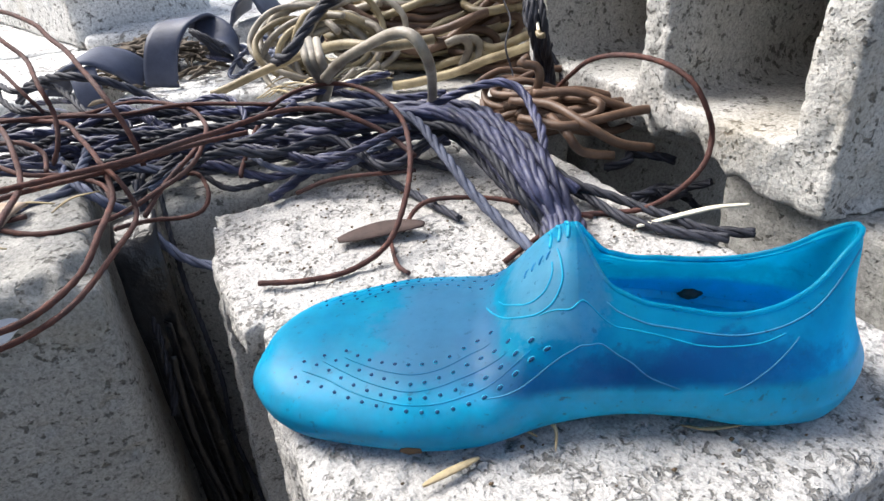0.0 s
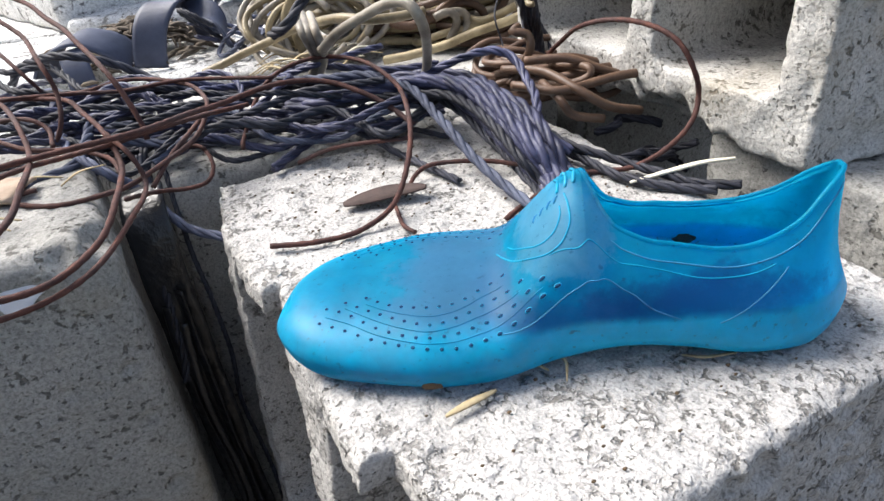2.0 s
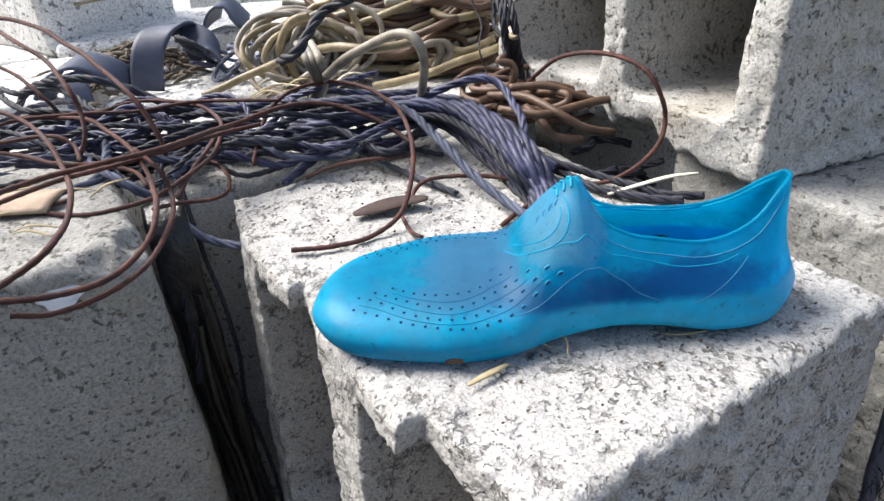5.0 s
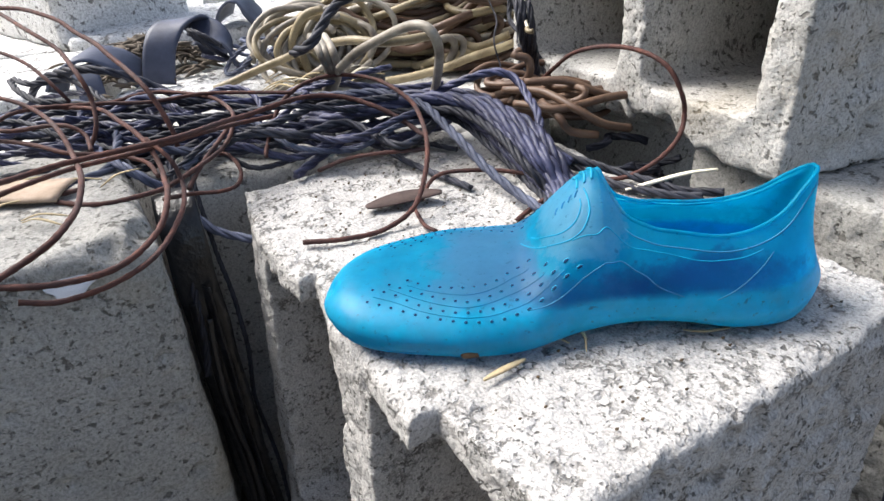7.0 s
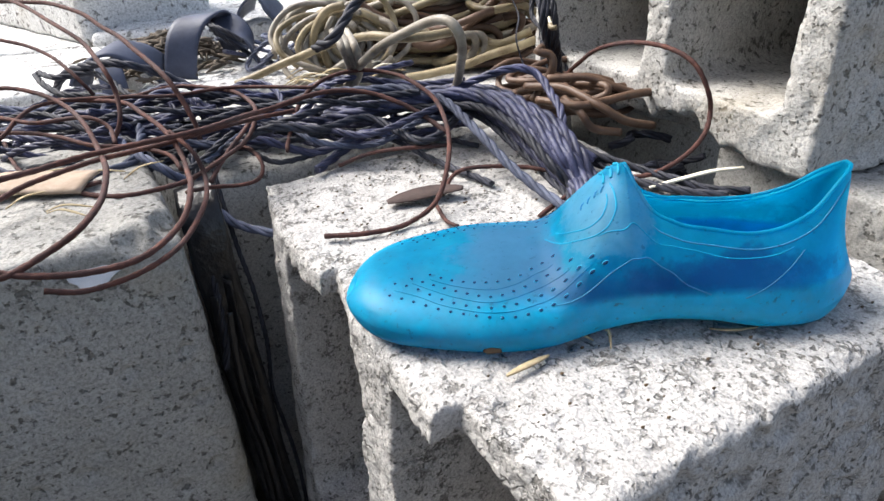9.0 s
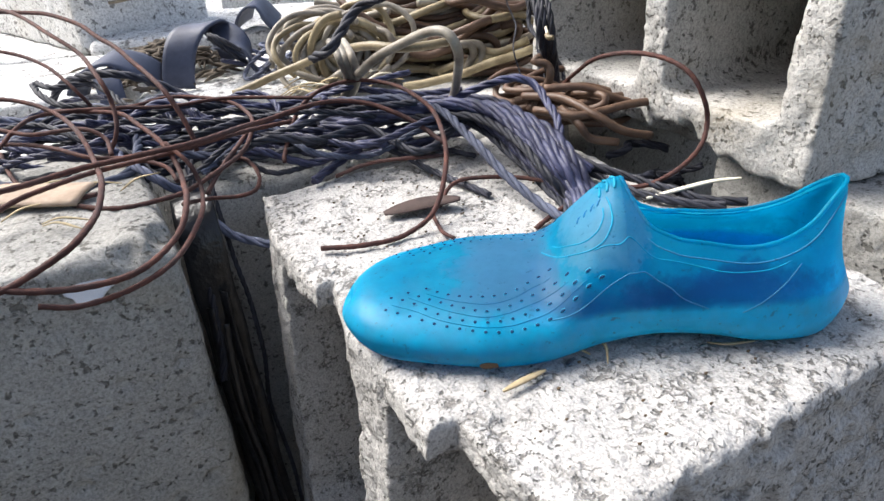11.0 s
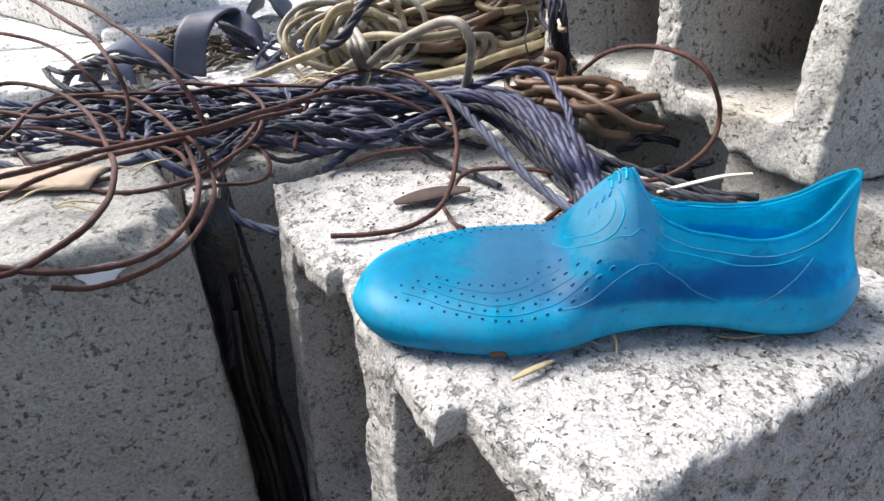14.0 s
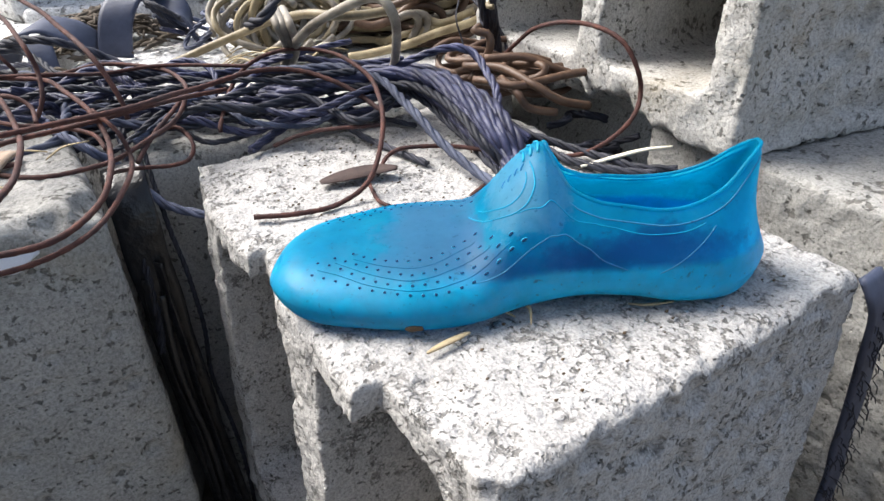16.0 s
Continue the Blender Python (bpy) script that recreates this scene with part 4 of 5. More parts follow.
def band_mesh(name, points, across, width, thick, material, curl=0.0):
    """A flat band along the points; across is the direction of its width."""
    q = smooth_path(points, 0.004, 0.0015, width * 1000)
    t = np.gradient(q, axis=0)
    t /= np.linalg.norm(t, axis=1)[:, None]
    w = np.array(across, float)
    verts, faces = [], []
    m = 9
    for i in range(len(q)):
        s = w - t[i] * (w @ t[i])
        s /= np.linalg.norm(s)
        n = np.cross(t[i], s)
        for side in (0.5, -0.5):
            for k in range(m):
                f = k / (m - 1) - 0.5
                verts.append(q[i] + s * f * width + n * (side * thick + curl * (0.25 - f * f)))
    row = 2 * m
    for i in range(len(q) - 1):
        a, b = i * row, (i + 1) * row
        for k in range(m - 1):
            faces.append((a + k, a + k + 1, b + k + 1, b + k))
            faces.append((a + m + k + 1, a + m + k, b + m + k, b + m + k + 1))
        faces.append((a + m, a, b, b + m))
        faces.append((a + m - 1, a + row - 1, b + row - 1, b + m - 1))
    for a in (0, (len(q) - 1) * row):
        for k in range(m - 1):
            f = (a + k, a + m + k, a + m + k + 1, a + k + 1)
            faces.append(f if a == 0 else f[::-1])
    return mesh_of(name, verts, faces, material)


def strap(points, across, width, label, curl=0.0):
    return thing("rubber_strap", Matrix(), label, "rubber strap", "rubber straps", band_mesh("rubber_strap", points, across, width, 0.003, RUBBER, curl))


strap([(-0.254, 0.668, 0.003), (-0.252, 0.670, 0.022), (-0.246, 0.678, 0.042), (-0.236, 0.694, 0.055), (-0.222, 0.716, 0.055), (-0.214, 0.738, 0.034),
       (-0.210, 0.750, 0.010)], (0.97, 0.12, 0.06), 0.031, "blue-black rubber strap arched over a concrete block", -0.003)
strap([(-0.224, 0.720, 0.048), (-0.204, 0.712, 0.046), (-0.188, 0.698, 0.032), (-0.178, 0.686, 0.010)], (0.35, -0.75, -0.55), 0.024,
      "blue-black rubber strap folded among knotted ropes", -0.003)
strap([(-0.352, 0.655, 0.006), (-0.340, 0.662, 0.024), (-0.318, 0.672, 0.036), (-0.296, 0.68, 0.028), (-0.280, 0.69, 0.010)], (0.2, 0.9, 0.1), 0.040,
      "dark rubber flap lying over a pale block", 0.010)
strap([(-0.318, 0.654, 0.030), (-0.312, 0.640, 0.016), (-0.308, 0.632, -0.012)], (0.9, 0.2, 0.0), 0.024, "dark rubber flap hanging over a block edge", 0.004)
strap([(-0.226, 0.89, 0.020), (-0.214, 0.88, 0.040), (-0.200, 0.88, 0.046), (-0.180, 0.89, 0.020)], (0.2, 0.9, 0.0), 0.05,
      "black rubber strap hump behind the ropes", 0.010)
# the frayed strip in the gap beside the shoe's block
strip = thing("frayed_strip", Matrix(), "blue-black frayed woven strip hanging between two blocks", "strip", "", band_mesh(
    "frayed_strip", [(0.209, 0.196, 0.000), (0.213, 0.192, -0.010), (0.218, 0.192, -0.024), (0.223, 0.193, -0.060), (0.228, 0.194, -0.11), (0.233, 0.196, -0.17),
                     (0.236, 0.197, -0.24)], (0.92, 0.38, 0.05), 0.014, 0.003, RUBBER, 0.002))
STRIP_LINE = [(-0.170, 0.372, 0.010), (-0.164, 0.352, 0.000), (-0.160, 0.344, -0.03), (-0.158, 0.341, -0.10), (-0.156, 0.341, -0.18), (-0.153, 0.342, -0.28),
              (-0.152, 0.342, -0.38)]
black_strip = thing("plastic_strip", Matrix(), "black torn plastic strip hanging in the gap between blocks", "plastic strip", "", band_mesh(
    "plastic_strip", STRIP_LINE, (0.95, 0.2, 0.1), 0.026, 0.0015, BLACK_PLASTIC, 0.004))
for k, (dx, dy, w) in enumerate(((0.007, -0.006, 0.007), (-0.006, -0.005, 0.005), (0.002, -0.008, 0.004))):
    fold = [(x + dx + 0.0025 * math.sin(3.1 * i + k), y + dy, z - 0.012 * (k + 1)) for i, (x, y, z) in enumerate(STRIP_LINE[2:])]
    part("torn_fold", band_mesh("torn_fold", fold, (0.8, -0.5 + 0.4 * k, 0.1), w, 0.001, BLACK_PLASTIC, 0.002), black_strip, "glossy black torn fold")
verts, faces = [], []
for k in range(150):
    f = rng.random()
    base = np.array((0.211 + 0.018 * f, 0.1905 + 0.004 * f, -0.014 - 0.2 * f)) + np.array((0.013 * rng.random(), -0.0005, 0.0))
    tip = base + np.array((rng.uniform(-0.002, 0.006), -rng.uniform(0.001, 0.004), -rng.uniform(0.003, 0.009)))
    tube_data(np.array((base, (base + tip) / 2 + np.array((0.0005, -0.001, 0.001)), tip)), 0.0003, 4, verts, faces)
part("fringe", mesh_of("fringe", verts, faces, BLACK_ROPE), strip, "loose fraying threads")


# ---- dry litter behind the flap ----
verts, faces = [], []
for k in range(420):
    cx, cy = rng.gauss(-0.285, 0.032), rng.gauss(0.745, 0.028)
    cz = max(0.006, 0.036 - 9 * ((cx + 0.285) ** 2 + (cy - 0.745) ** 2)) * rng.uniform(0.5, 1.0)
    a, s = rng.uniform(0, 6.28), rng.uniform(0.008, 0.02)
    tilt = rng.uniform(-0.4, 0.4)
    c = np.array((cx, cy, cz))
    d = np.array((math.cos(a), math.sin(a), tilt)) * s
    tube_data(np.array((c - d, c - d * 0.3 + (0, 0, 0.002), c + d * 0.4 + (0, 0, 0.002), c + d)), np.array((0.2, 1, 1, 0.2)) * rng.uniform(0.0008, 0.0028), 5, verts, faces)
LITTER = fibre_material("dry_litter", (0.05, 0.04, 0.03), (0.20, 0.165, 0.13), 0.9, 60)
thing("leaf_litter", Matrix(), "grey-brown heap of dry leaf litter and bark", "leaf litter", "", mesh_of("leaf_litter", verts, faces, LITTER), kind="stuff")


# ---- the shoe ----
def plastic(name, deep, pale, frost, thin, gloss, shade_and_frost=(), welt=0.0):
    """Translucent moulded plastic, a little scuffed and dusty; thin: how much light passes;
    shade_and_frost: (x, z, radius x, radius z, colour, amount) of pale frost and of inner shade painted into the
    colour;
    welt: the height up to which the wall is as thick as the sole."""
    m, nt, bsdf, out = node_material(name)
    v = tex_coord(nt)
    cloud = ramp(nt, noise_tex(nt, v, 48, 6, 0.68), [(0.35, grey(0.0)), (0.72, grey(frost))])
    col = mixed(nt, deep, pale, cloud)
    for gx, gz, rx, rz, tint, amount in shade_and_frost:
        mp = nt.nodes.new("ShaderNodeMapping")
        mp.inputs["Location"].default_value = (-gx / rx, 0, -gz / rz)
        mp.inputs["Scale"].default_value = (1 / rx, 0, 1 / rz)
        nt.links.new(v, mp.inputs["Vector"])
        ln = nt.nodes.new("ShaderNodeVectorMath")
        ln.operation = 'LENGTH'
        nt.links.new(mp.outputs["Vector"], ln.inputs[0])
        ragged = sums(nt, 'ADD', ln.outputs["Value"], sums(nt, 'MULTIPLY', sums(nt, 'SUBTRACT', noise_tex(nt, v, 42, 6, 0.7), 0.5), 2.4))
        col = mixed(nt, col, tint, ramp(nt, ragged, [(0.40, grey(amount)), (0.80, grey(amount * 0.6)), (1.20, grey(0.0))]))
    thick = 0.0
    if welt:
        sep = nt.nodes.new("ShaderNodeSeparateXYZ")
        nt.links.new(v, sep.inputs[0])
        line = sums(nt, 'ADD', sep.outputs["Z"], sums(nt, 'MULTIPLY', sums(nt, 'SUBTRACT', noise_tex(nt, v, 60, 3, 0.5), 0.5), 0.004))
        rear = ramp(nt, sums(nt, 'MULTIPLY', sep.outputs["X"], 1 / SHOE_LENGTH), [(0.36, grey(0.45)), (0.52, grey(1.0))])
        thick = sums(nt, 'MULTIPLY', rear, ramp(nt, sums(nt, 'MULTIPLY', line, 1 / welt), [(0.84, grey(1.0)), (1.0, grey(0.0))]))
        col = mixed(nt, col, (0.0, 0.43, 0.75), thick)
    smudge = ramp(nt, noise_tex(nt, v, 26, 8, 0.72), [(0.50, grey(0.0)), (0.68, grey(0.42))])
    col = mixed(nt, col, (0.11, 0.30, 0.46), smudge)
    shade = ramp(nt, noise_tex(nt, v, 75, 5, 0.7), [(0.34, grey(0.78)), (0.62, grey(1.06))])
    col = mixed(nt, col, shade, 0.8, 'MULTIPLY')
    dirt = ramp(nt, noise_tex(nt, v, 330, 3, 0.6), [(0.63, grey(0.0)), (0.71, grey(0.6))])
    col = mixed(nt, col, (0.03, 0.05, 0.07), dirt)
    nt.links.new(col, bsdf.inputs["Base Color"])
    bsdf.inputs["Roughness"].default_value = gloss
    bsdf.inputs["Specular IOR Level"].default_value = 0.28
    tr = nt.nodes.new("ShaderNodeBsdfTranslucent")
    nt.links.new(mixed(nt, col, pale, 0.55), tr.inputs["Color"])
    mx = nt.nodes.new("ShaderNodeMixShader")
    mx.inputs[0].default_value = thin
    if welt:
        nt.links.new(sums(nt, 'SUBTRACT', thin, sums(nt, 'MULTIPLY', thick, thin - 0.12)), mx.inputs[0])
    nt.links.new(bsdf.outputs[0], mx.inputs[1])
    nt.links.new(tr.outputs[0], mx.inputs[2])
    clear = nt.nodes.new("ShaderNodeBsdfTransparent")
    clear.inputs["Color"].default_value = (*[q * 1.2 for q in pale], 1)
    mx2 = nt.nodes.new("ShaderNodeMixShader")
    mx2.inputs[0].default_value = thin * 0.45
    if welt:
        nt.links.new(sums(nt, 'SUBTRACT', thin * 0.45, sums(nt, 'MULTIPLY', thick, thin * 0.45 - 0.05)), mx2.inputs[0])
    nt.links.new(mx.outputs[0], mx2.inputs[1])
    nt.links.new(clear.outputs[0], mx2.inputs[2])
    nt.links.new(mx2.outputs[0], out.inputs["Surface"])
    bump(nt, bsdf, noise_tex(nt, v, 500, 3), 0.12, 0.0006)
    return m


SHOE_LENGTH = 0.2245
# the two dark patches paint in the shaded inside showing through; the pale are frost
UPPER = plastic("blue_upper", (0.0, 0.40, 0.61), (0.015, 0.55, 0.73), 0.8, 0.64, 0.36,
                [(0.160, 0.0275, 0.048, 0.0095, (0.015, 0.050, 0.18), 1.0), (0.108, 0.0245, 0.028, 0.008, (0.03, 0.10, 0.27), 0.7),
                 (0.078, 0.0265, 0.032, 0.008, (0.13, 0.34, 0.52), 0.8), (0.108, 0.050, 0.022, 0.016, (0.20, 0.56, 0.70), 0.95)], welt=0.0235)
RIDGE = plastic("pale_ridge", (0.04, 0.30, 0.52), (0.08, 0.37, 0.58), 0.6, 0.3, 0.5)
DEEP = plastic("deep_blue", (0.0, 0.03, 0.10), (0.0, 0.045, 0.13), 0.3, 0.0, 0.95)
CYAN = plastic("cyan_mark", (0.0, 0.38, 0.60), (0.0, 0.44, 0.65), 0.3, 0.2, 0.5)

MARK = plastic("emblem_blue", (0.0, 0.20, 0.42), (0.0, 0.26, 0.48), 0.3, 0.1, 0.4)
shoe = thing("water_shoe", pose(-0.0630, 0.2400, 0.0012, 0, 0, -6.74), "translucent blue moulded plastic water shoe on a concrete block", "shoe")


def curve_of(*pairs):
    us, vs = zip(*pairs)
    # a smooth curve: cubic through the knots
    us, vs = np.array(us), np.array(vs)
    slope = np.gradient(vs, us)

    def at(u):
        i = int(np.clip(np.searchsorted(us, u) - 1, 0, len(us) - 2))
        h = us[i + 1] - us[i]
        t = (u - us[i]) / h
        return float((2 * t ** 3 - 3 * t ** 2 + 1) * vs[i] + (t ** 3 - 2 * t ** 2 + t) * h * slope[i]
                     + (-2 * t ** 3 + 3 * t ** 2) * vs[i + 1] + (t ** 3 - t ** 2) * h * slope[i + 1])
    return at


TONGUE = 0.545
half = curve_of((0, 0.027), (0.06, 0.036), (0.12, 0.0415), (0.2, 0.0460), (0.3, 0.0475), (0.4, 0.0445), (0.5, 0.0365), (0.6, 0.0345), (0.7, 0.0340),
                (0.8, 0.0340), (0.9, 0.0300), (1.0, 0.025))
top = curve_of((0, 0.0125), (0.006, 0.0165), (0.015, 0.0192), (0.03, 0.0213), (0.06, 0.0230), (0.10, 0.0238), (0.16, 0.0246), (0.27, 0.0270), (0.36, 0.0284),
               (0.40, 0.0300), (0.425, 0.0345), (0.46, 0.0455), (0.505, 0.0600), (0.53, 0.0648), (TONGUE, 0.0655), (0.563, 0.0580), (0.59, 0.0480), (0.63, 0.0420),
               (0.70, 0.0400), (0.78, 0.0405), (0.85, 0.0440), (0.91, 0.0505), (0.96, 0.0585), (1.0, 0.0625))
# the rim stands higher on the near side of the foot, lower on the far side
near_rim = curve_of((TONGUE, 0.0), (0.575, 0.0008), (0.61, 0.0036), (0.65, 0.0044), (0.70, 0.0036), (0.76, 0.0018), (0.83, 0.0008), (0.92, 0.0), (1.0, 0.0))
far_rim = curve_of((TONGUE, 0.0), (0.60, 0.0), (0.68, -0.0008), (0.76, -0.0025), (0.85, -0.0037), (0.92, -0.0042), (0.97, -0.0024), (1.0, 0.0))
lift = curve_of((0, 0.0005), (0.05, 0.0008), (0.12, 0.0004), (0.25, 0.0), (0.40, 0.0), (0.50, 0.0025), (0.60, 0.0060), (0.70, 0.0048), (0.80, 0.0010), (0.9, 0.0),
                (0.96, 0.0015), (1.0, 0.005))
spread = curve_of((TONGUE, 0.0), (0.57, 0.0095), (0.61, 0.0160), (0.68, 0.0195), (0.78, 0.0205), (0.88, 0.0165), (0.95, 0.0120), (1.0, 0.010))
WALL = 0.0105


def width_at(u):
    end = 1.0
    if u < 0.16:
        end = max(0.0, 1 - ((0.16 - u) / 0.16) ** 3.0) ** (1 / 2.7)
    if u > 0.88:
        end = max(0.0, 1 - ((u - 0.88) / 0.12) ** 2) ** 0.5
    return half(u) * end, end


def bend(u):
    """How far the middle of the shoe swings to the near side at the toe."""
    return -0.002 - 0.0085 * max(0.0, 1 - u / 0.26) ** 1.6


def flank(u, side):
    """Width of one side of the forefoot against the half width."""
    return 1 - (0.16 * max(0.0, 1 - u / 0.55) if side > 0 else 0.12 * max(0.0, 1 - u / 0.28))


def skin(u, t, side):
    """A point of the upper: u from toe to heel, t from the welt (0) to the ridge or the rim (1), side -1 near, 1 far."""
    w, end = width_at(u)
    z0 = lift(u) + WALL
    z1 = top(u)
    if u > TONGUE:
        z1 += near_rim(u) if side < 0 else far_rim(u)
    f = max(0.0, min(1.0, (u - 0.47) / 0.13))
    power = 0.52 + 0.40 * f
    yr = spread(u) * end if u > TONGUE else 0.0
    yr = min(yr, w)
    s = math.sin(t * math.pi / 2) if f < 1 else t
    s = s * (1 - f) + t * f if f < 1 else t
    y = yr + (w - yr) * max(0.0, 1 - s * s) ** power
    back = 0.0
    if u > 0.9:
        back = -0.0035 * math.sin(math.pi * min(1, s * 1.1)) * (u - 0.9) / 0.1
    if u > 0.75:
        back -= 0.010 * s * ((u - 0.75) / 0.25) ** 1.5
    if u < 0.1:
        back = 0.004 * s * s * (0.1 - u) / 0.1
    return Vector((u * SHOE_LENGTH + back, side * y * flank(u, side) + bend(u), z0 + (z1 - z0) * s))


def skin_at_height(u, z, side):
    lo, hi = 0.0, 1.0
    for _ in range(24):
        mid = (lo + hi) / 2
        if skin(u, mid, side).z < z:
            lo = mid
        else:
            hi = mid
    return lo


def outward(u, t, side):
    e = 0.004
    u0, u1 = max(0.002, u - e), min(0.998, u + e)
    t0, t1 = max(0, t - 0.02), min(1, t + 0.02)
    n = (skin(u1, t, side) - skin(u0, t, side)).cross(skin(u, t1, side) - skin(u, t0, side))
    n.normalize()
    mid = Vector((u * SHOE_LENGTH, bend(u), 0.012))
    return n if n.dot(skin(u, t, side) - mid) > 0 else -n


def shoe_rows():
    n = 110
    us = [0.5 - 0.5 * math.cos(math.pi * i / n) for i in range(n + 1)]
    return sorted(set(us + [TONGUE]))


def upper_mesh():
    bm = bmesh.new()
    us, cols = shoe_rows(), 26
    for side in (-1, 1):
        grid = [[bm.verts.new(skin(u, k / cols, side)) for k in range(cols + 1)] for u in us]
        for i in range(len(us) - 1):
            for k in range(cols):
                f = (grid[i][k], grid[i + 1][k], grid[i + 1][k + 1], grid[i][k + 1])
                bm.faces.new(f if side < 0 else f[::-1])
    bmesh.ops.remove_doubles(bm, verts=bm.verts, dist=0.00005)
    bmesh.ops.recalc_face_normals(bm, faces=bm.faces)
    me = bpy.data.meshes.new("upper")
    bm.to_mesh(me)
    bm.free()
    me.polygons.foreach_set("use_smooth", [True] * len(me.polygons))
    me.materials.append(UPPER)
    return me


upper = part("upper", upper_mesh(), shoe, "thin frosted translucent blue upper")
sol = upper.modifiers.new("thickness", 'SOLIDIFY')
sol.thickness, sol.offset, sol.use_rim = 0.0016, -1.0, False


def sole_mesh():
    """The thicker moulded sole: rounded side, flat tread and the insole above."""
    bm = bmesh.new()
    us = shoe_rows()
    prof = [(0.0, 'in'), (0.6, 'in'), (0.93, 'in'), (1.0, 0.0), (0.999, -0.0025), (0.985, -0.0050), (0.950, -0.0075), (0.89, -0.0093), (0.80, -0.0101), (0.4, -0.0103), (0.0, -0.0103)]
    rows = []
    for u in us:
        w, end = width_at(u)
        z0 = lift(u) + WALL
        row = []
        for side in (-1, 1):
            line = []
            for f, dz in prof:
                z = z0 - 0.0035 * min(1, end) if dz == 'in' else z0 + dz * (0.30 + 0.70 * min(1, end * 1.25))
                under = 0.0 if dz == 'in' else -dz / 0.0103
                tuck = 0.006 * under ** 2 * max(0.0, 1 - u / 0.12) - 0.006 * under ** 2 * max(0.0, (u - 0.9) / 0.1)
                line.append(bm.verts.new((u * SHOE_LENGTH + tuck, side * w * f * flank(u, side) + bend(u), z)))
            row.append(line)
        rows.append(row)
    for i in range(len(us) - 1):
        for s in (0, 1):
            for k in range(len(prof) - 1):
                bm.faces.new((rows[i][s][k], rows[i + 1][s][k], rows[i + 1][s][k + 1], rows[i][s][k + 1]))
    bmesh.ops.remove_doubles(bm, verts=bm.verts, dist=0.00005)
    bmesh.ops.recalc_face_normals(bm, faces=bm.faces)
    # the outer wall runs on into the upper without a crease; the insole meets it at a sharp edge
    for e in bm.edges:
        if len(e.link_faces) == 2 and e.calc_face_angle(0.0) > 0.9:
            e.smooth = False
    me = bpy.data.meshes.new("sole")
    bm.to_mesh(me)
    bm.free()
    me.polygons.foreach_set("use_smooth", [True] * len(me.polygons))
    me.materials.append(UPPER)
    return me


part("sole", sole_mesh(), shoe, "thick bright blue moulded sole")


def ridge_on_skin(name, pairs, side, r, material, out=0.0, label=""):
    """A moulded line that follows the skin through (u, t) pairs."""
    pts = []
    p = np.array(pairs, float)
    q = smooth_path(np.c_[p, np.zeros(len(p))], 0.006)
    for u, t, _ in q:
        u, t = min(0.995, max(0.005, u)), min(1.0, max(0.0, t))
        pts.append(skin(u, t, side) + outward(u, t, side) * out)
    pts = np.array([tuple(v) for v in pts])
    taper = np.ones(len(pts))
    taper[0] = taper[-1] = 0.35
    return part(name, tube_mesh(name, pts, r * taper, 8, material), shoe, label)


def by_height(pairs, side):
    return [(u, skin_at_height(u, z, side)) for u, z in pairs]


# rolled edge round the opening, one length from tongue over the heel and back
rim = [skin(u, 1.0, -1) for u in np.linspace(TONGUE, 0.998, 90)] + [skin(u, 1.0, 1) for u in np.linspace(0.998, TONGUE, 90)]
part("collar", tube_mesh("collar", np.array([tuple(v) for v in rim]), 0.0009, 10, UPPER), shoe, "rolled pale blue edge of the opening")
for side in (-1, 1):
    ridge_on_skin("seam", [(0.585, 0.86), (0.64, 0.84), (0.72, 0.83), (0.80, 0.84), (0.88, 0.86), (0.95, 0.90), (0.99, 0.93)], side, 0.00035, RIDGE, -0.00012)
    ridge_on_skin("seam", by_height([(0.485, 0.0438), (0.51, 0.0465), (0.535, 0.0475), (0.57, 0.0450), (0.64, 0.0385), (0.71, 0.0350), (0.765, 0.0342), (0.81, 0.0350), (0.845, 0.0372)], side),
                  side, 0.00030, CYAN, -0.00012)
    ridge_on_skin("wave_line", by_height([(0.40, 0.0205), (0.46, 0.0246), (0.515, 0.0332), (0.55, 0.0368), (0.58, 0.0358), (0.615, 0.0308), (0.645, 0.0255), (0.69, 0.0210)], side),
                  side, 0.00030, RIDGE, -0.00012)
    ridge_on_skin("wave_line", by_height([(0.75, 0.0190), (0.785, 0.0229), (0.81, 0.0264), (0.865, 0.0360)], side), side, 0.00030, RIDGE, -0.00012)

# rows of small holes along the vamp
def hole_mesh(name, material):
    bm = bmesh.new()
    bmesh.ops.create_uvsphere(bm, u_segments=8, v_segments=4, radius=1.0)
    me = bpy.data.meshes.new(name)
    bm.to_mesh(me)
    bm.free()
    me.polygons.foreach_set("use_smooth", [True] * len(me.polygons))
    me.materials.append(material)
    return me


HOLE = hole_mesh("perforation", DEEP)
HOLE_RIM = hole_mesh("perforation_rim", CYAN)
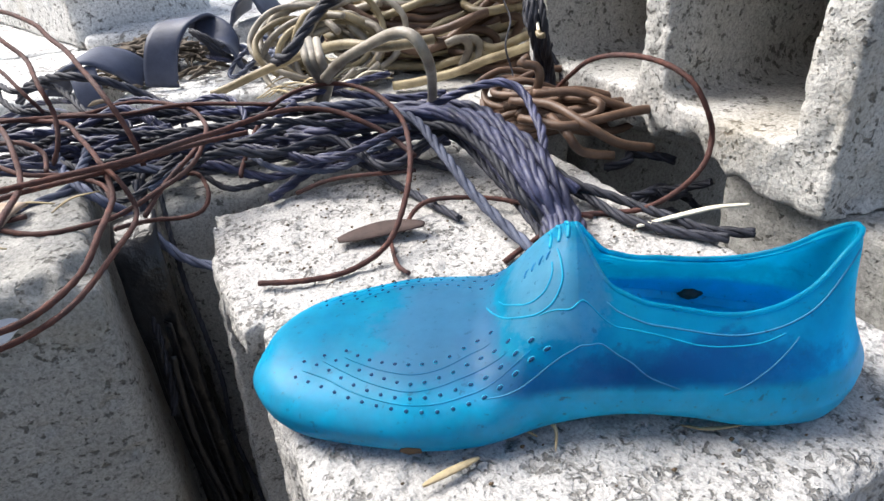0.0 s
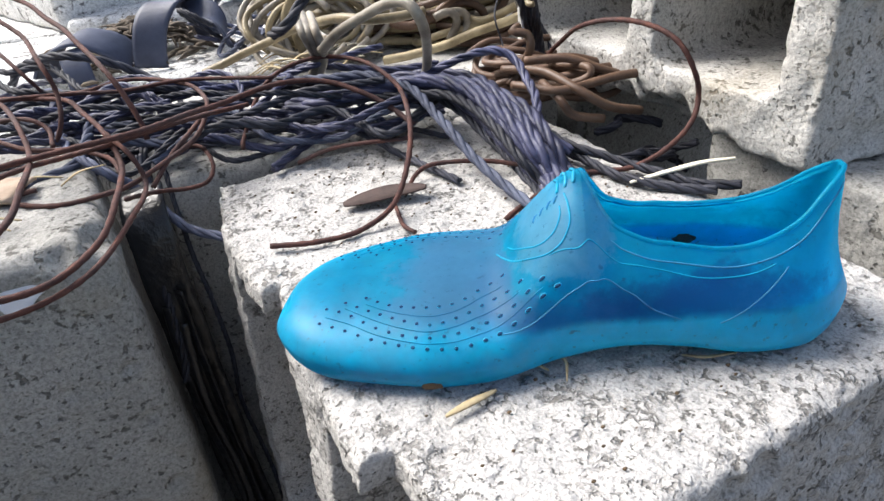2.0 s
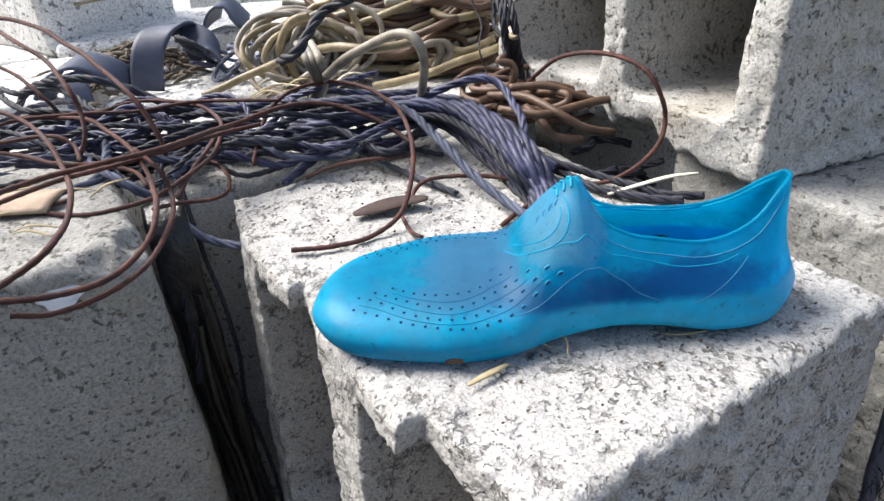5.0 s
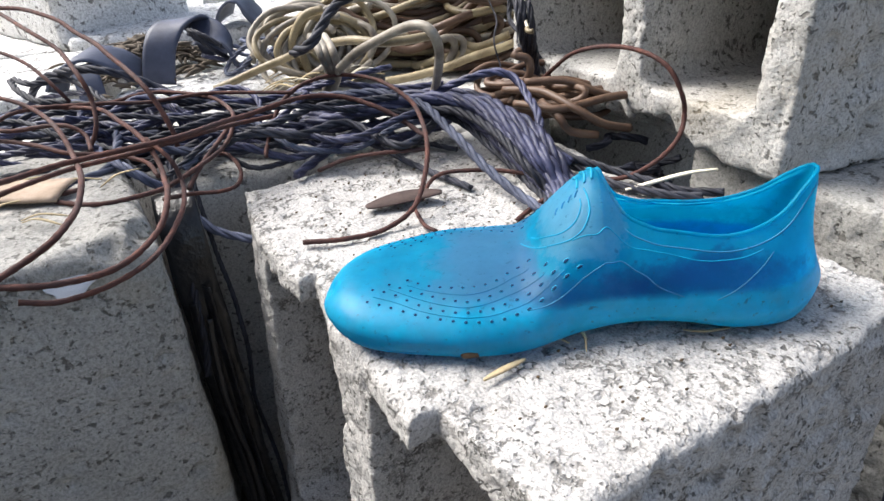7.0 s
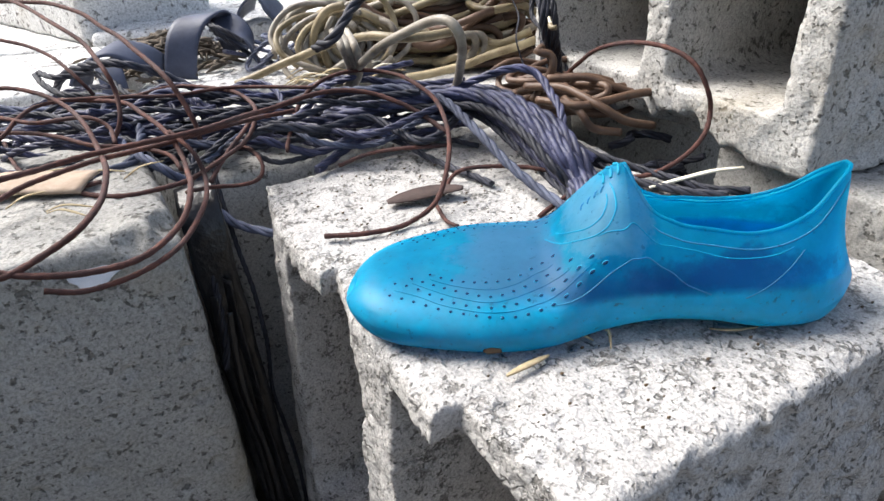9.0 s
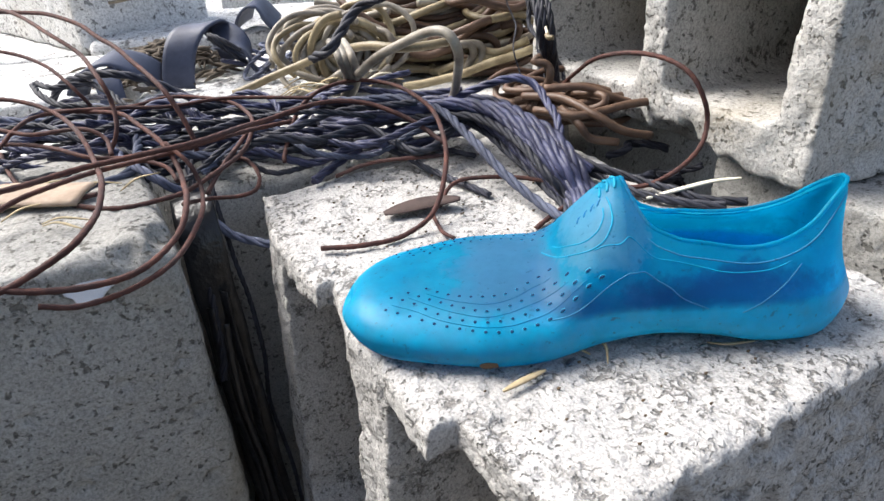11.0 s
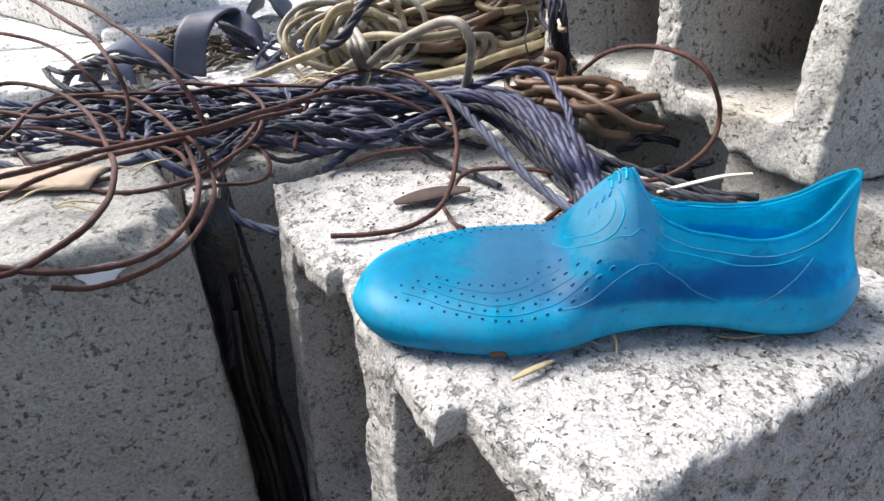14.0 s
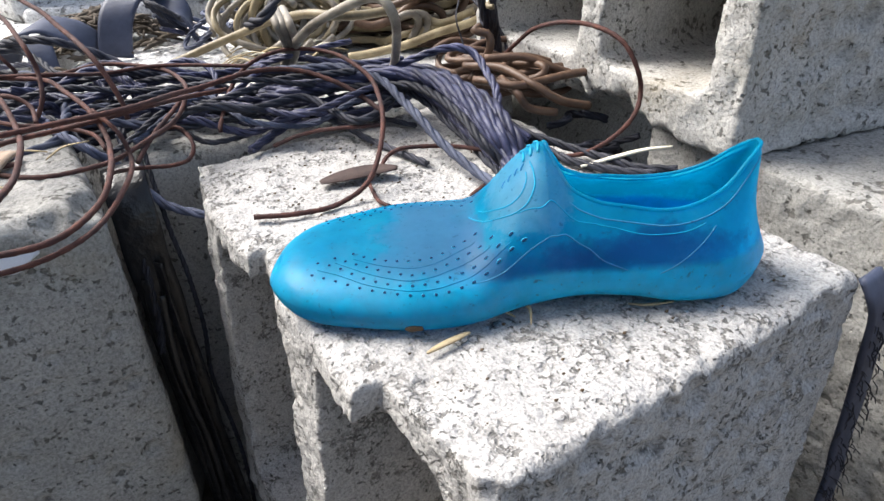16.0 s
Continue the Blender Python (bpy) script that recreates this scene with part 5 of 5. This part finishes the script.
# each row of holes runs from the toe, dips along the side of the foot and climbs towards the tongue
HOLE_ROWS = [
    (curve_of((0.10, 0.53), (0.14, 0.48), (0.20, 0.385), (0.27, 0.32), (0.34, 0.30), (0.40, 0.345), (0.45, 0.36), (0.50, 0.37)), 0.100, 0.497, 18),
    (curve_of((0.10, 0.68), (0.14, 0.63), (0.20, 0.49), (0.27, 0.405), (0.33, 0.415), (0.385, 0.467), (0.43, 0.485), (0.47, 0.47)), 0.108, 0.474, 17),
    (curve_of((0.13, 0.74), (0.185, 0.633), (0.25, 0.533), (0.29, 0.50), (0.345, 0.55), (0.40, 0.625), (0.44, 0.60)), 0.140, 0.440, 15),
    (curve_of((0.16, 0.78), (0.22, 0.667), (0.28, 0.63), (0.335, 0.65), (0.39, 0.75), (0.42, 0.77)), 0.175, 0.412, 12)]
for side in (-1, 1):
    for row, u0, u1, n in HOLE_ROWS:
        for i in range(n):
            u = u0 + (u1 - u0) * i / (n - 1)
            t = row(u)
            p, nrm = skin(u, t, side), outward(u, t, side)
            along = (skin(u + 0.01, row(u + 0.01), side) - skin(u - 0.01, row(u - 0.01), side)).normalized()
            turn = Matrix((along, nrm.cross(along), nrm)).transposed().to_4x4()
            long = 0.0007 + 0.0006 * max(0.0, min(1.0, (u - 0.36) / 0.08))
            deep = part("perforation", HOLE, shoe)
            deep.matrix_local = Matrix.Translation(p + nrm * 0.0002) @ turn @ Matrix.Diagonal((long, 0.00065, 0.00025, 1))
            if u > 0.28:
                pale = part("perforation_rim", HOLE_RIM, shoe, "bright cyan moulded rim of a hole")
                pale.matrix_local = Matrix.Translation(p) @ turn @ Matrix.Diagonal((long * 1.25, 0.00095, 0.00022, 1))
    for k in range(3):
        low, high = HOLE_ROWS[k][0], HOLE_ROWS[k + 1][0]
        us = np.linspace(HOLE_ROWS[k + 1][1], HOLE_ROWS[k + 1][2], 9)
        ridge_on_skin("vamp_rib", [(u, (low(u) + high(u)) / 2) for u in us], side, 0.0003, UPPER)

# mud on the sole's edge, and a scrap lying inside
def blot_mesh(name, material, seed):
    bm = bmesh.new()
    bmesh.ops.create_icosphere(bm, subdivisions=3, radius=1.0)
    for vert in bm.verts:
        vert.co *= 1 + 0.35 * noise.noise(vert.co * 1.7 + Vector((seed, 0, 0)))
    me = bpy.data.meshes.new(name)
    bm.to_mesh(me)
    bm.free()
    me.polygons.foreach_set("use_smooth", [True] * len(me.polygons))
    me.materials.append(material)
    return me


# rings and marks on the tongue
ridge_on_skin("tongue_ring", [(0.402, 1.0), (0.415, 0.90), (0.44, 0.75), (0.475, 0.60), (0.503, 0.585), (0.52, 0.683), (0.520, 0.80), (0.515, 0.90)], -1, 0.0004, CYAN, -0.0001)
ridge_on_skin("tongue_ring", [(0.422, 0.98), (0.435, 0.88), (0.468, 0.70), (0.493, 0.675), (0.506, 0.75), (0.507, 0.83)], -1, 0.0004, CYAN, -0.0001)
for k in range(4):
    u = 0.466 + 0.011 * k
    ridge_on_skin("tongue_mark", [(u, 0.90 - 0.01 * k), (u + 0.003, 0.93 - 0.01 * k), (u + 0.007, 0.94 - 0.01 * k)], -1, 0.0005, MARK)
for k in range(3):
    for side in (-1, 1):
        ridge_on_skin("tongue_notch", [(0.505 + 0.013 * k, 0.93), (0.507 + 0.013 * k, 0.97), (0.508 + 0.013 * k, 1.0)], side, 0.0007, CYAN)


# ---- debris ----
def dry(name, a, b, scale):
    m, nt, bsdf, out = node_material(name)
    v = tex_coord(nt)
    nt.links.new(ramp(nt, noise_tex(nt, v, scale, 5, 0.65), [(0.3, a), (0.7, b)]), bsdf.inputs["Base Color"])
    bsdf.inputs["Roughness"].default_value = 0.85
    bump(nt, bsdf, noise_tex(nt, v, scale * 5, 3), 0.4, 0.0005)
    return m


STRAW = dry("dry_straw", (0.26, 0.20, 0.11), (0.48, 0.40, 0.25), 150)
PALE_STRAW = dry("pale_straw", (0.60, 0.55, 0.42), (0.78, 0.74, 0.62), 150)
LEAF = dry("dead_leaf", (0.03, 0.019, 0.017), (0.075, 0.048, 0.042), 90)
CARD = dry("dry_bark", (0.28, 0.21, 0.155), (0.46, 0.36, 0.28), 80)
TWIG = dry("old_twig", (0.14, 0.11, 0.08), (0.34, 0.29, 0.22), 120)
SOIL = dry("soil_crumbs", (0.05, 0.035, 0.02), (0.14, 0.09, 0.05), 200)
PLASTER = dry("pale_plaster", (0.60, 0.62, 0.66), (0.74, 0.76, 0.80), 120)


def blade_mesh(name, points, width, thick, material, tip=True):
    """A dry leaf or stalk: a thin cupped blade that tapers to its ends."""
    q = smooth_path(points, 0.0015, 0.0003, width * 999)
    t, n, b = frames_along(q)
    verts, faces = [], []
    for i in range(len(q)):
        f = i / (len(q) - 1)
        w = width * (math.sin(math.pi * (0.04 + 0.92 * f)) ** 0.6 if tip else 1.0)
        side = np.cross(t[i], (0, 0, 1.0))
        side /= np.linalg.norm(side) + 1e-9
        up = np.cross(side, t[i])
        for s, k in ((-0.5, 0.25), (0, 0), (0.5, 0.25)):
            verts.append(q[i] + side * s * w + up * (k * w * 0.3 + thick / 2))
        for s, k in ((-0.5, 0.25), (0, 0), (0.5, 0.25)):
            verts.append(q[i] + side * s * w + up * (k * w * 0.3 - thick / 2))
    for i in range(len(q) - 1):
        a, c = i * 6, (i + 1) * 6
        for k0, k1 in ((0, 1), (1, 2), (2, 5), (5, 4), (4, 3), (3, 0)):
            faces.append((a + k0, c + k0, c + k1, a + k1))
    faces.append((0, 1, 2, 5, 4, 3))
    e = (len(q) - 1) * 6
    faces.append((e + 3, e + 4, e + 5, e + 2, e + 1, e))
    return mesh_of(name, verts, faces, material)


leaf = thing("dead_leaf", Matrix(), "dry dark brown pointed leaf lying on concrete", "leaf", me=blade_mesh(
    "dead_leaf", [(-0.046, 0.336, 0.0035), (-0.035, 0.339, 0.004), (-0.020, 0.343, 0.0045), (-0.008, 0.344, 0.005), (0.001, 0.343, 0.006)], 0.0155, 0.0008, LEAF))
thing("straw", Matrix(), "pale dry grass stalk beside the shoe", "straw", "bits of straw", blade_mesh(
    "straw", [(0.112, 0.326, 0.004), (0.135, 0.327, 0.008), (0.152, 0.327, 0.011), (0.168, 0.324, 0.013)], 0.0032, 0.0012, PALE_STRAW))
thing("straw", Matrix(), "tan dry grass blade on rough concrete", "straw", "bits of straw", blade_mesh(
    "straw", [(0.0, 0.1715, 0.0030), (0.008, 0.1755, 0.0035), (0.019, 0.181, 0.0035)], 0.0028, 0.0008, STRAW))
for pts in ([(0.036, 0.200, 0.003), (0.041, 0.195, 0.006), (0.046, 0.190, 0.006), (0.045, 0.182, 0.003)],
            [(0.030, 0.196, 0.003), (0.038, 0.197, 0.0055), (0.050, 0.199, 0.004)],
            [(0.040, 0.190, 0.002), (0.033, 0.193, 0.005), (0.028, 0.194, 0.003)],
            [(0.090, 0.190, 0.0025), (0.098, 0.187, 0.003), (0.110, 0.188, 0.0025)]):
    thing("straw", Matrix(), "thin curled dry grass blade beside the shoe", "straw", "bits of straw", blade_mesh("straw", pts, 0.0013, 0.0006, STRAW))
for k in range(18):
    x, y = rng.uniform(-0.16, -0.05), rng.uniform(0.575, 0.645)
    a = rng.uniform(-0.6, 0.6)
    pts = [(x, y, 0.010), (x + 0.02 * math.cos(a), y + 0.02 * math.sin(a), 0.018), (x + 0.045 * math.cos(a), y + 0.045 * math.sin(a), 0.012)]
    thing("straw", Matrix(), "dry yellow grass blade under the coil", "straw", "bits of straw", blade_mesh("straw", pts, 0.003, 0.0008, rng.choice((STRAW, PALE_STRAW))))
for k in range(10):
    x, y = rng.uniform(-0.30, -0.20), rng.uniform(0.31, 0.37)
    a = rng.uniform(-1.2, 1.2)
    pts = [(x, y, 0.0255), (x + 0.012 * math.cos(a), y + 0.012 * math.sin(a), 0.029), (x + 0.028 * math.cos(a), y + 0.028 * math.sin(a), 0.027)]
    thing("straw", Matrix(), "dry tan grass blade on a chipped block", "straw", "bits of straw", blade_mesh("straw", pts, 0.0016, 0.0006, STRAW))
thing("bark_piece", Matrix(), "flat tan piece of dry bark under rusty wire", "bark", me=band_mesh(
    "bark_piece", [(-0.305, 0.352, 0.026), (-0.275, 0.354, 0.029), (-0.245, 0.352, 0.028), (-0.222, 0.350, 0.027)], (0.1, 1.0, 0.05), 0.027, 0.002, CARD, 0.006))
thing("stick", Matrix(), "thin dry twig lying on a pale block", "stick", "sticks", tube_mesh(
    "stick", smooth_path([(-0.39, 0.90, 0.060), (-0.34, 0.895, 0.064), (-0.29, 0.895, 0.068), (-0.22, 0.89, 0.062), (-0.17, 0.89, 0.060)], 0.004, 0.002, 3), 0.0022, 6, TWIG))
white_stick = thing("stick", Matrix(), "thin white stick with an orange tip", "stick", "sticks", tube_mesh(
    "stick", smooth_path([(0.086, 0.535, 0.085), (0.085, 0.50, 0.078), (0.083, 0.472, 0.071)], 0.004), 0.0012, 6, PALE_STRAW))
part("tip", tube_mesh("tip", smooth_path([(0.0825, 0.474, 0.072), (0.083, 0.470, 0.0705), (0.086, 0.468, 0.071)], 0.001), 0.0020, 7, CABLE_YELLOW), white_stick, "orange-brown bud at the end")
thing("plaster_patch", pose(-0.197, 0.2745, 0.008, -35, 0, 25.7) @ Matrix.Diagonal((0.011, 0.0015, 0.0085, 1)), "pale bluish plaster patch stuck on a block edge", "plaster",
      me=blot_mesh("plaster_patch", PLASTER, 5))
mud = part("mud_spot", blot_mesh("mud_spot", SOIL, 3), shoe, "small brown mud spot")
mw, _ = width_at(0.29)
mud.matrix_local = Matrix.Translation((0.29 * SHOE_LENGTH, -mw * 0.985 - 0.002, lift(0.29) + 0.0055)) @ Matrix.Diagonal((0.0042, 0.0011, 0.0016, 1))
scrap = thing("leaf_scrap", Matrix.Translation((0.112, 0.250, 0.0145)) @ Matrix.Diagonal((0.0045, 0.003, 0.0022, 1)), "small black leaf scrap lying inside the shoe", "leaf scrap",
              me=blot_mesh("leaf_scrap", LEAF, 8))
verts, faces = [], []
for k in range(260):
    a, d = rng.random(), rng.random()
    base = Vector((-0.1245, 0.3893, 0)) + AX * rng.uniform(0.02, 0.30) + AY * rng.uniform(0.01, 0.20)
    r = rng.uniform(0.0003, 0.0008)
    c = np.array((base.x, base.y, 0.0015))
    tube_data(np.array((c - (r, 0, 0), c, c + (r * 1.2, r * 0.4, 0.0002))), np.array((0.4, 1.0, 0.4)) * r, 5, verts, faces)
thing("crumbs", Matrix(), "dark soil crumbs scattered on the shoe's block", "crumbs", "", mesh_of("crumbs", verts, faces, SOIL), kind="stuff")
